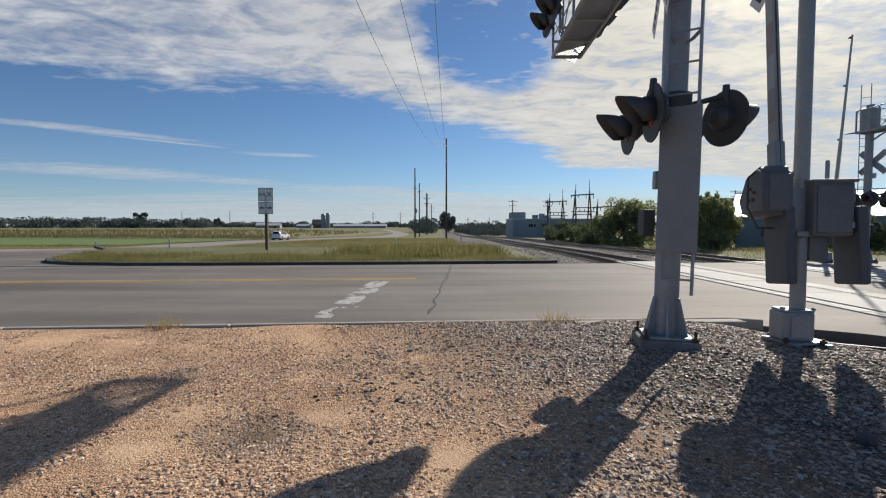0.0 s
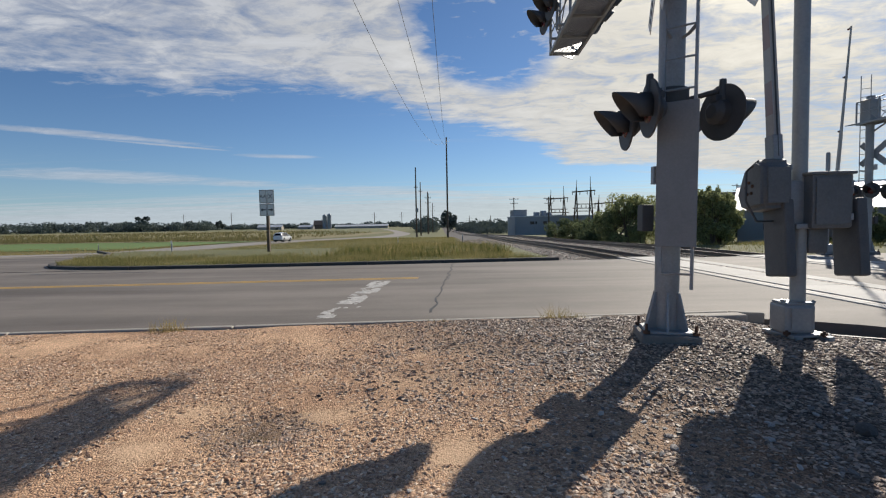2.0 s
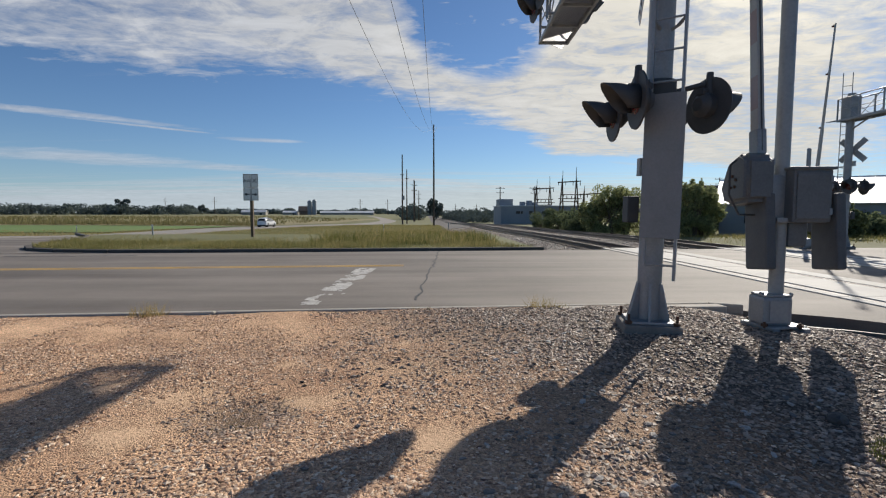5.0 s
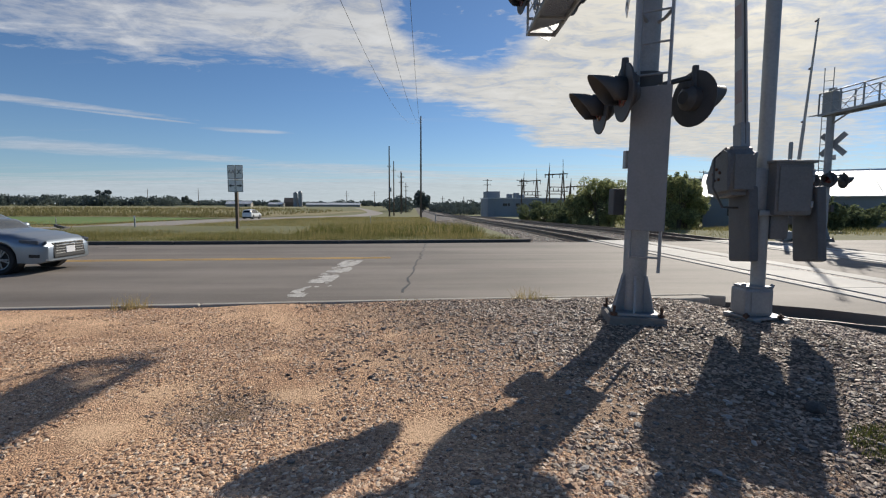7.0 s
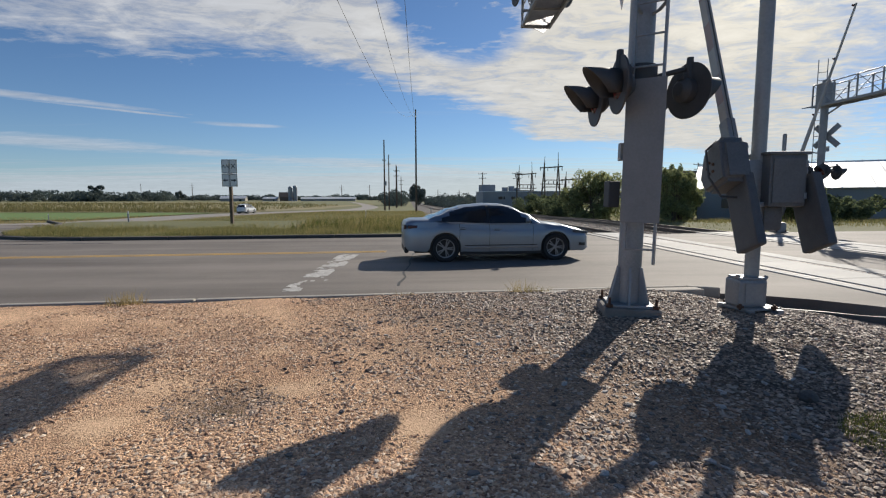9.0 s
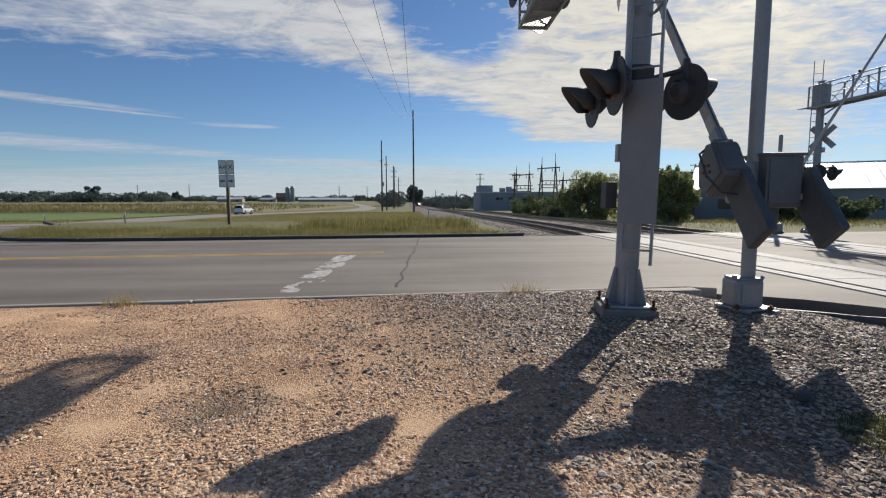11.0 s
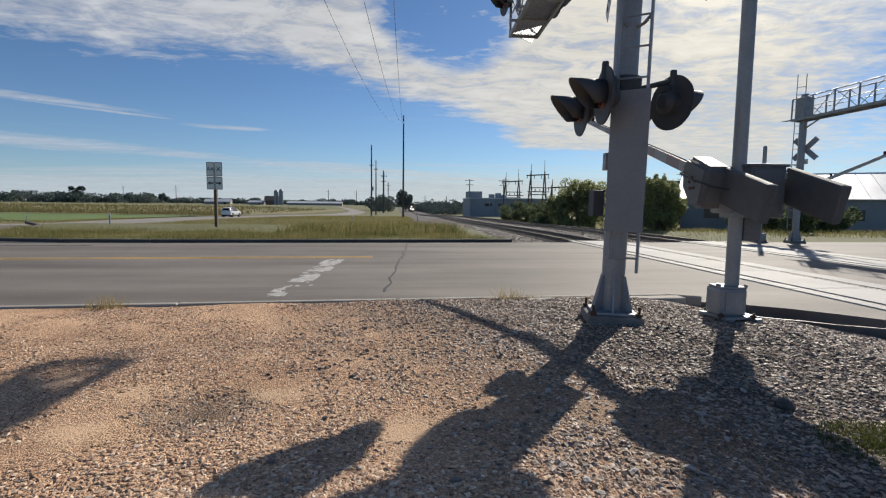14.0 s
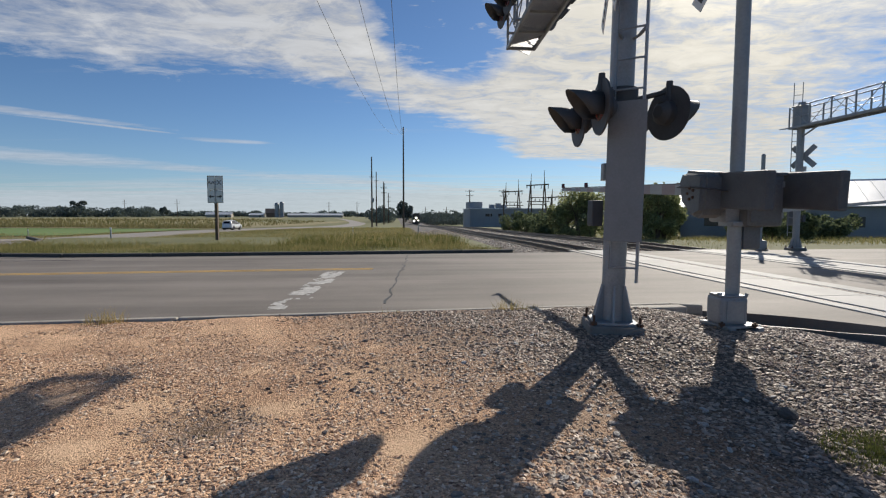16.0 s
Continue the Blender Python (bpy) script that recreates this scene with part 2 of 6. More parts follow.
def gravel_ground():
    """Sand with trodden-in grit to the west, grey ballast grit towards the tracks."""
    m = bpy.data.materials.new("sand and grit")
    m.use_nodes = True
    nt = m.node_tree
    bs = nt.nodes["Principled BSDF"]
    tc = nt.nodes.new("ShaderNodeTexCoord")
    sep = nt.nodes.new("ShaderNodeSeparateXYZ")
    nt.links.new(tc.outputs["Object"], sep.inputs[0])
    big = node(nt, "ShaderNodeTexNoise", Scale=1.1, Detail=5.0, Roughness=0.6)
    fine = node(nt, "ShaderNodeTexNoise", Scale=45.0, Detail=4.0, Roughness=0.7)
    cell = node(nt, "ShaderNodeTexVoronoi", Scale=85.0)
    for n in (big, fine, cell):
        nt.links.new(tc.outputs["Object"], n.inputs["Vector"])
    f = math_node(nt, "ADD", math_node(nt, "MULTIPLY", big.outputs["Fac"], 0.55), math_node(nt, "MULTIPLY", fine.outputs["Fac"], 0.45))
    sand = ramp(nt, f, [(0.35, (0.36, 0.20, 0.118)), (0.60, (0.74, 0.485, 0.30))])
    grit = ramp(nt, f, [(0.34, (0.075, 0.056, 0.043)), (0.64, (0.20, 0.152, 0.115))])
    # each little pebble has its own shade
    peb = nt.nodes.new("ShaderNodeSeparateColor")
    nt.links.new(cell.outputs["Color"], peb.inputs[0])
    shade = math_node(nt, "ADD", math_node(nt, "MULTIPLY", peb.outputs[0], 0.75), 0.62)
    side = math_node(nt, "ADD", math_node(nt, "MULTIPLY", sep.outputs[0], 0.30), math_node(nt, "MULTIPLY", math_node(nt, "SUBTRACT", big.outputs["Fac"], 0.5), 1.6))
    side = math_node(nt, "ADD", side, math_node(nt, "MULTIPLY", math_node(nt, "SUBTRACT", sep.outputs[1], 4.0), 0.12))
    side = math_node(nt, "ADD", side, 0.15, clamp=True)
    mix = nt.nodes.new("ShaderNodeMix")
    mix.data_type = "RGBA"
    nt.links.new(side, mix.inputs["Factor"]), nt.links.new(sand, mix.inputs["A"]), nt.links.new(grit, mix.inputs["B"])
    # a darker hollow with a ragged rim
    dist = nt.nodes.new("ShaderNodeVectorMath")
    dist.operation = "DISTANCE"
    nt.links.new(tc.outputs["Object"], dist.inputs[0])
    dist.inputs[1].default_value = (-1.3, 3.3, 0.1)
    dip_tone = math_node(nt, "ADD", math_node(nt, "MULTIPLY", dist.outputs["Value"], -2.6), math_node(nt, "ADD", math_node(nt, "MULTIPLY", fine.outputs["Fac"], 1.6), 0.35), clamp=True)
    dark = nt.nodes.new("ShaderNodeMix")
    dark.data_type = "RGBA"
    dark.inputs["B"].default_value = (0.085, 0.06, 0.042, 1)
    nt.links.new(math_node(nt, "MULTIPLY", dip_tone, 0.85), dark.inputs["Factor"]), nt.links.new(mix.outputs["Result"], dark.inputs["A"])
    # bare patches of pale sand with ragged rims
    bare = None
    for cx, cy, r in SAND_SPOTS:
        d = nt.nodes.new("ShaderNodeVectorMath")
        d.operation = "DISTANCE"
        nt.links.new(tc.outputs["Object"], d.inputs[0])
        d.inputs[1].default_value = (cx, cy, 0.12)
        v = math_node(nt, "SUBTRACT", 1.25, math_node(nt, "DIVIDE", d.outputs["Value"], r))
        bare = v if bare is None else math_node(nt, "MAXIMUM", bare, v)
    bare = math_node(nt, "ADD", bare, math_node(nt, "MULTIPLY", math_node(nt, "SUBTRACT", f, 0.5), 7.5))
    bare = math_node(nt, "MULTIPLY", bare, 1.3, clamp=True)
    pale = nt.nodes.new("ShaderNodeMix")
    pale.data_type = "RGBA"
    pale.inputs["B"].default_value = (0.72, 0.50, 0.32, 1)
    nt.links.new(math_node(nt, "MULTIPLY", bare, 0.45), pale.inputs["Factor"]), nt.links.new(dark.outputs["Result"], pale.inputs["A"])
    shade = math_node(nt, "ADD", shade, math_node(nt, "MULTIPLY", math_node(nt, "SUBTRACT", 1.0, shade), math_node(nt, "MULTIPLY", bare, 0.75)))
    tone = nt.nodes.new("ShaderNodeVectorMath")
    tone.operation = "SCALE"
    nt.links.new(pale.outputs["Result"], tone.inputs[0]), nt.links.new(shade, tone.inputs["Scale"])
    nt.links.new(tone.outputs[0], bs.inputs["Base Color"])
    bs.inputs["Roughness"].default_value, bs.inputs["Specular IOR Level"].default_value = 0.92, 0.25
    bp = node(nt, "ShaderNodeBump", Strength=0.8, Distance=0.012)
    h = math_node(nt, "ADD", math_node(nt, "MULTIPLY", math_node(nt, "MULTIPLY", cell.outputs["Distance"], -0.8), math_node(nt, "SUBTRACT", 1.0, math_node(nt, "MULTIPLY", bare, 0.85))), fine.outputs["Fac"])
    nt.links.new(h, bp.inputs["Height"])
    nt.links.new(bp.outputs[0], bs.inputs["Normal"])
    return m


ASPHALT, SANDGRIT = asphalt(), gravel_ground()
SOIL = mat("meadow soil and thatch", (0.17, 0.16, 0.06), (0.10, 0.11, 0.04), 0.95, 0, 0.15, 6, 0.4)
GREEN = mat("mown green field", (0.13, 0.21, 0.045), (0.095, 0.155, 0.035), 0.95, 0, 0.05, 4, 0.5)
BALLAST = mat("grey track ballast", (0.15, 0.13, 0.115), (0.06, 0.053, 0.048), 0.9, 0, 1.0, 16, 0.9, 0.6)
SIDE_ROAD = mat("pale worn side road", (0.30, 0.275, 0.245), (0.22, 0.20, 0.18), 0.9, 0, 0.4, 40, 0.2)

# ---- mesh helpers ----


def part(name, bm, material, parent=None, label="", smooth=False):
    """Links a bmesh as one mesh object, under a thing or a part."""
    me = bpy.data.meshes.new(name)
    bm.to_mesh(me)
    bm.free()
    for m in material if isinstance(material, (list, tuple)) else [material]:
        me.materials.append(m)
    if smooth:
        me.shade_smooth()
        me.set_sharp_from_angle(angle=radians(40))
    ob = new(name, me)
    if parent:
        ob.parent = parent
    if label:
        ob["label"] = label
    return ob


def thing(name, m, label, category, group="", kind=""):
    ob = new(name)
    ob.empty_display_size = 0.2
    ob.matrix_world = m
    return tagged(ob, label, category, group, kind)


def box(bm, size, m=None, bevel=0.0, mat_index=0):
    r = bmesh.ops.create_cube(bm, size=1.0, matrix=(m or Matrix()) @ Matrix.Diagonal((*size, 1)))
    fs = {f for v in r["verts"] for f in v.link_faces}
    for f in fs:
        f.material_index = mat_index
    if bevel:
        es = list({e for v in r["verts"] for e in v.link_edges})
        bmesh.ops.bevel(bm, geom=es, offset=bevel, segments=2, affect="EDGES", profile=0.6)
    return bm


def rod(bm, a, b, r, r2=None, seg=10, caps=True):
    a, b = Vector(a), Vector(b)
    d = b - a
    m = Matrix.Translation((a + b) / 2) @ d.to_track_quat("Z", "Y").to_matrix().to_4x4()
    bmesh.ops.create_cone(bm, cap_ends=caps, segments=seg, radius1=r, radius2=r if r2 is None else r2, depth=d.length, matrix=m)
    return bm


def tube_path(bm, pts, r, seg=6):
    for a, b in zip(pts, pts[1:]):
        rod(bm, a, b, r, seg=seg)
    return bm


def strip_mesh(name, left, right, material, skirt=0.0):
    """A surface between two rows of points, with a skirt round it for thickness."""
    vs = [Vector(p) for p in left] + [Vector(p) for p in right]
    n = len(left)
    bm = bmesh.new()
    bv = [bm.verts.new(v) for v in vs]
    for i in range(n - 1):
        bm.faces.new((bv[i], bv[n + i], bv[n + i + 1], bv[i + 1]))
    if skirt:
        edge = [e for e in bm.edges if e.is_boundary]
        r = bmesh.ops.extrude_edge_only(bm, edges=edge)
        for v in r["geom"]:
            if isinstance(v, bmesh.types.BMVert):
                v.co.z -= skirt
    bmesh.ops.recalc_face_normals(bm, faces=bm.faces)
    return part(name, bm, material)


# ---- the ground ----
ROAD_DIR = Vector((math.cos(radians(4.2)), math.sin(radians(4.2)), 0))


def smooth(a, b, v):
    t = min(1, max(0, (v - a) / (b - a)))
    return t * t * (3 - 2 * t)


def track_x(y):
    """How far the two tracks have swung west at y."""
    return -0.008 * max(0, y - 20)


def height(x, y):
    """The lie of the land: level at the road, a shallow dip beyond it, and a long fall along the line."""
    line = smooth(-80, -14, x) * (1 - smooth(60, 140, x))
    h = -0.95 * smooth(24, 58, y) - line * (1.7 * smooth(60, 210, y) + 1.2 * smooth(210, 420, y))
    h -= 0.55 * smooth(2.4, 5.4, x + 0.008 * y) * (1 - smooth(16.5, 20, x + 0.008 * y)) * smooth(19.6, 22, y)
    return h - 0.06 - 0.65 * (1 - smooth(8, 14, y))


def grid(name, x0, x1, y0, y1, nx, ny, material, z=0.0, f=height, power=1.0):
    bm = bmesh.new()
    vs = []
    for j in range(ny + 1):
        y = y0 + (y1 - y0) * (j / ny) ** power
        vs.append([bm.verts.new((x0 + (x1 - x0) * i / nx, y, f(x0 + (x1 - x0) * i / nx, y) + z)) for i in range(nx + 1)])
    for j in range(ny):
        for i in range(nx):
            bm.faces.new((vs[j][i], vs[j][i + 1], vs[j + 1][i + 1], vs[j + 1][i]))
    return part(name, bm, material, smooth=True)


def uneven(lo, hi, far_lo, far_hi, step, n):
    """Even steps from lo to hi, then wider and wider ones out to the far ends."""
    mid = list(np.arange(lo, hi + 0.01, step))
    left = [lo - (lo - far_lo) * (k / n) ** 2.2 for k in range(n, 0, -1)]
    right = [hi + (far_hi - hi) * (k / n) ** 2.2 for k in range(1, n + 1)]
    return [float(v) for v in left + mid + right]


def make_ground():
    xs, ys = uneven(-100, 80, -2600, 2600, 3.0, 26), uneven(15, 240, -1300, 3600, 3.0, 30)
    co = [(x, y, height(x, y)) for y in ys for x in xs]
    n = len(xs)
    fs = [(j * n + i, j * n + i + 1, (j + 1) * n + i + 1, (j + 1) * n + i) for j in range(len(ys) - 1) for i in range(n - 1)]
    me = bpy.data.meshes.new("ground")
    me.from_pydata(co, [], fs)
    me.materials.append(SOIL)
    me.shade_smooth()
    return new("ground", me)


ground = make_ground()
tagged(ground, "rough grassy plain reaching to the horizon", "ground", kind="structure")


def road_y(x, base):
    return base + x * math.tan(radians(4.2))


KERB = 7.17   # the near kerb's line where x is nought
BEND = [(4.25, 7.46), (4.8, 7.38), (5.4, 7.12), (5.83, 6.86), (6.3, 6.42), (6.6, 6.10), (7.2, 5.40), (8.0, 4.95), (60.0, 4.9)]


def road_edge(x):
    """The road's near edge: straight along the kerb, then swinging off where the kerb ends."""
    if x <= 4.25:
        return road_y(x, KERB)
    for (x0, y0), (x1, y1) in zip(BEND, BEND[1:]):
        if x <= x1:
            return y0 + (y1 - y0) * (x - x0) / (x1 - x0)
    return road_y(x, 5.4)


# the county road, a little crowned
road_xs = [float(v) for v in range(-150, 4, 3)] + [4.25, 4.5, 4.8, 5.1, 5.4, 5.6, 5.83, 6.05, 6.3, 6.45, 6.6, 6.9, 7.2, 7.6, 8.0, 8.5] + [float(v) for v in range(9, 151, 3)]
near = [(x, road_edge(x) + (0.02 if x < 4.25 else 0.0), 0.0) for x in road_xs]
far = [(x, road_y(x, 19.35), 0.0) for x in road_xs]
road = strip_mesh("road", near, far, ASPHALT, 0.5)
tagged(road, "worn grey two-lane asphalt road with patches", "road", kind="structure")

SIDE = [(-31, 17.5), (-31.6, 28), (-32.3, 40), (-32.5, 52), (-30.5, 80), (-25.3, 114), (-21, 175), (-22, 260), (-40, 400), (-60, 480)]


def offset(pts, d):
    out = []
    for i, p in enumerate(pts):
        a, b = Vector(pts[max(0, i - 1)]), Vector(pts[min(len(pts) - 1, i + 1)])
        t = (b - a).normalized()
        out.append((p[0] + t.y * d, p[1] - t.x * d))
    return out


def resample(pts, n):
    """A smooth run through the points."""
    out = []
    for i in range(len(pts) - 1):
        p = [Vector(pts[max(0, min(len(pts) - 1, i + k))]) for k in (-1, 0, 1, 2)]
        for j in range(n):
            t = j / n
            out.append(0.5 * ((2 * p[1]) + (p[2] - p[0]) * t + (2 * p[0] - 5 * p[1] + 4 * p[2] - p[3]) * t * t + (3 * p[1] - p[0] - 3 * p[2] + p[3]) * t ** 3))
    return [tuple(v) for v in out] + [pts[-1]]


side_line = resample(SIDE, 6)
side_road = strip_mesh("side_road", [(x, y, height(x, y) + 0.10) for x, y in offset(side_line, -4.2)], [(x, y, height(x, y) + 0.10) for x, y in offset(side_line, 4.0)], SIDE_ROAD, 0.2)
tagged(side_road, "pale worn side road curving off past the verge", "road", kind="structure")


apron_edge = [(-12, 18.6), (-15.9, 19.8), (-17.1, 21.2), (-17.7, 23.2), (-18.3, 26), (-20.6, 30.2), (-24.2, 34.4), (-27.4, 38.5)]
apron_west = [(-36.5, y) for y in (17.0, 19.5, 22, 25, 28, 32, 36, 40)]
apron = strip_mesh("road_mouth", [(x, y, height(x, y) + 0.064) for x, y in apron_west], [(x, y, height(x, y) + 0.064) for x, y in apron_edge], ASPHALT, 0.2)
tagged(apron, "worn asphalt mouth of the side road", "road", kind="structure")


def lot_height(x, y):
    """The gravel lot behind the kerb: nearly level, slightly heaped by the masts, falling to the road in the east."""
    h = 0.115 + 0.05 * math.exp(-((x - 3.2) ** 2 / 4 + (y - 5.4) ** 2 / 2.5))
    h -= 0.018 * smooth(6.5, 7.1, y - 0.073 * x)
    h -= 0.105 * min(2.6, max(0.0, 5.0 - y)) * smooth(0.4, 2.6, x)
    h -= 0.05 * math.exp(-((x + 1.3) ** 2 / 0.10 + (y - 3.35) ** 2 / 0.08))
    h += 0.026 * noise.noise((x * 0.8, y * 0.8, 0)) + 0.014 * noise.noise((x * 1.9, y * 1.9, 9)) + 0.008 * noise.noise((x * 3.1, y * 3.1, 4))
    h -= 0.40 * min(1.0, max(0.0, (x + 0.35 * (y - 5) - 4.3) / 2.8))
    return h


def lot_edge(x):
    """Where the lot ends at the kerb, and past the kerb's end at the broken asphalt edge."""
    return road_edge(x) + (0.0 if x < 4.25 else 0.01)


def make_lot():
    bm = bmesh.new()
    nx, ny = 150, 80
    vs = []
    for j in range(ny + 1):
        row = []
        for i in range(nx + 1):
            x = -14 + 23 * i / nx
            y0, y1 = -9.0, lot_edge(x)
            y = y0 + (y1 - y0) * (1 - (1 - j / ny) ** 1.6)
            row.append(bm.verts.new((x, y, lot_height(x, y))))
        vs.append(row)
    for j in range(ny):
        for i in range(nx):
            bm.faces.new((vs[j][i], vs[j][i + 1], vs[j + 1][i + 1], vs[j + 1][i]))
    return tagged(part("gravel_lot", bm, SANDGRIT, smooth=True), "sandy lot strewn with loose gravel beside the road", "ground", kind="structure")


gravel_lot = make_lot()

# ---- kerbs, paint and crossing ----


def kerb(name, pts, width, h, label, base=-0.05, rounded=0.03, material=CONC):
    """A concrete kerb in short stones along a line of points."""
    root = thing(name, Matrix(), label, "kerb", kind="structure")
    for a, b in zip(pts, pts[1:]):
        a, b = Vector(a), Vector(b)
        d = b - a
        bm = box(bmesh.new(), (d.length - 0.012, width, h - base), pose(0, 0, (h + base) / 2), rounded)
        o = part("kerb_stone", bm, material, root)
        o.matrix_local = Matrix.Translation(((a + b) / 2).to_3d()) @ pose(0, 0, 0, 0, 0, math.degrees(math.atan2(d.y, d.x)))
    return root


near_line = [(x * 3.0, road_y(x * 3.0, KERB)) for x in range(-7, 1)] + [(1.5, road_y(1.5, KERB)), (3.0, road_y(3.0, KERB)), (4.3, road_y(4.3, KERB)), (4.75, 7.30)]
kerb("kerb_end", [(1.9, road_y(1.9, KERB - 0.19)), (3.1, road_y(3.1, KERB - 0.20)), (4.42, road_y(4.42, KERB - 0.22))], 0.24, 0.114, "broad flush concrete slab at the end of the kerb")
kerb("kerb_near", near_line, 0.11, 0.118, "low worn concrete kerb along the gravel lot")
island = [(4.6, 19.95), (2.5, 19.75), (0, 19.5), (-3, 19.25), (-6, 19.05), (-9, 18.85), (-12, 18.8), (-14.2, 19.1), (-15.8, 19.9), (-17, 21.3), (-17.6, 23.2), (-18.2, 26), (-20.5, 30.2), (-24.1, 34.4)]
# darkened concrete stands for the shaded kerb face
kerb("kerb_island", island, 0.2, 0.12, "concrete kerb round the grassy verge, coloured dark for its shaded face", material=SHADECONC)


def ribbon(name, pts, width, z, material, label, category, ragged=0.0, seed=1):
    rng = random.Random(seed)
    left, right = [], []
    for i, p in enumerate(pts):
        a, b = Vector(pts[max(0, i - 1)]), Vector(pts[min(len(pts) - 1, i + 1)])
        t = (b - a).normalized()
        n = Vector((-t.y, t.x))
        w = width / 2
        l, r = Vector(p) + n * (w + rng.uniform(-ragged, ragged)), Vector(p) - n * (w + rng.uniform(-ragged, ragged))
        left.append((l.x, l.y, z)), right.append((r.x, r.y, z))
    return tagged(strip_mesh(name, left, right, material, 0.003), label, category, kind="structure")


for off in (0.0, 0.24):
    ribbon("yellow_line", [(x * 0.25, road_y(x * 0.25, 13.95 + off)) for x in range(-280, -2)], 0.13, 0.005, YELLOW, "faded double yellow centre line", "road marking", 0.012, 3)
PATCH = mat("pale worn stop line paint", (0.70, 0.68, 0.64), (0.17, 0.155, 0.14), 0.8, 0, 5.0, 22, 0.2, 0.55)


def stop_line():
    """A stop bar worn down to ragged flakes of white: small cells of paint, kept where the wear has left them."""
    rng = random.Random(8)
    root = thing("stop_line", Matrix(), "white painted stop line worn to ragged patches", "road marking", kind="structure")
    # from y to y, the bar's middle, its half width, and how much paint is left
    for y0, y1, mid, half, left in ((8.02, 8.32, -1.98, 0.15, 0.32), (8.30, 8.85, -1.92, 0.22, -0.25), (8.85, 9.16, -1.80, 0.24, 0.25), (9.18, 9.42, -1.85, 0.25, -0.15), (9.40, 10.65, -1.86, 0.23, 0.20), (10.65, 10.95, -1.82, 0.24, -0.05), (10.95, 13.35, -1.74, 0.25, 0.17)):
        step = 0.035
        nx, ny = int(2 * half / step), int((y1 - y0) / (step * 1.6))
        bm = bmesh.new()
        vs = {}

        def corner(i, j):
            if (i, j) not in vs:
                y = y0 + (y1 - y0) * j / ny + rng.uniform(-0.02, 0.02)
                vs[i, j] = bm.verts.new((mid + 0.035 * (y - (y0 + y1) / 2) - half + 2 * half * i / nx + rng.uniform(-0.014, 0.014), y, 0.0046))
            return vs[i, j]

        for i in range(nx):
            for j in range(ny):
                x, y = mid - half + 2 * half * i / nx, y0 + (y1 - y0) * j / ny
                rim = min(i + 0.5, nx - i - 0.5) / (0.3 * nx)
                keep = left + 0.85 * noise.noise((x * 3.1 + y * 0.8, y * 1.7 - x * 2, 5)) + 0.6 * noise.noise((x * 9, y * 5, 2)) + 0.35 * (min(1.0, rim) - 0.6) + 0.25 * (min(1.0, min(j + 0.5, ny - j - 0.5) / 3) - 0.7)
                if keep > 0.08:
                    bm.faces.new((corner(i, j), corner(i + 1, j), corner(i + 1, j + 1), corner(i, j + 1)))
        if bm.faces:
            part("paint_flake", bm, PATCH, root)


stop_line()
TAR = mat("black crack filler", (0.03, 0.028, 0.027), (0.02, 0.02, 0.02), 0.6, 0, 2, 30, 0.05)


def cracks():
    rng = random.Random(4)
    for pts in ([(-0.25, 8.4), (0.35, 19.2)], [(-14.5, 17.2), (-10.2, 17.45)], [(4.8, 6.4), (8, 4.4)]):
        a, b = Vector(pts[0]), Vector(pts[1])
        n = max(8, int((b - a).length * 3))
        line = [a.lerp(b, i / n) + Vector((rng.gauss(0, 0.035), rng.gauss(0, 0.035))) for i in range(n + 1)]
        ribbon("road_crack", [tuple(p) for p in line], 0.035 if pts[0][0] != -14.5 else 0.14, 0.004, TAR, "dark crack line in the old asphalt", "road crack", 0.012, 5)


cracks()

# ---- the tracks ----
TRACKS = (7.50, 12.50)   # west rail of each track where it meets the road
GAUGE = 1.435
track_ys = [float(v) for v in list(np.arange(-60, 60, 4)) + list(np.arange(60, 260, 10)) + list(np.arange(260, 901, 25))]


def track_z(y):
    return 0.012 - 0.35 * smooth(24, 60, y) - 1.9 * smooth(50, 210, y) - 1.2 * smooth(210, 420, y)


def bed():
    """One ballast bed under both tracks, on each side of the road."""
    prof = [(-5.4, -0.62), (-1.7, -0.20), (6.4 + 1.0, -0.20), (6.4 + 3.0, -0.75)]
    for name, ys in (("ballast_north", [y for y in track_ys if y >= 20]), ("ballast_south", [y for y in track_ys if y <= 0])):
        bm = bmesh.new()
        rows = [[bm.verts.new((TRACKS[0] + track_x(y) + dx, y, track_z(y) + dz)) for dx, dz in prof] for y in ys]
        for a, b in zip(rows, rows[1:]):
            for i in range(3):
                bm.faces.new((a[i], a[i + 1], b[i + 1], b[i]))
        tagged(part(name, bm, BALLAST), "grey crushed stone ballast bed under the tracks", "ballast", kind="structure")


bed()


def sweep(bm, prof, ys, x0):
    rows = [[bm.verts.new((x0 + track_x(y) + dx, y, track_z(y) + dz)) for dx, dz in prof] for y in ys]
    n = len(prof)
    for a, b in zip(rows, rows[1:]):
        for i in range(n):
            bm.faces.new((a[i], b[i], b[(i + 1) % n], a[(i + 1) % n]))
    return bm


RAILPROF = [(-0.07, -0.17), (0.07, -0.17), (0.07, -0.15), (0.012, -0.13), (0.012, -0.04), (0.036, -0.03), (0.036, 0.0), (-0.036, 0.0), (-0.036, -0.03), (-0.012, -0.04), (-0.012, -0.13), (-0.07, -0.15)]


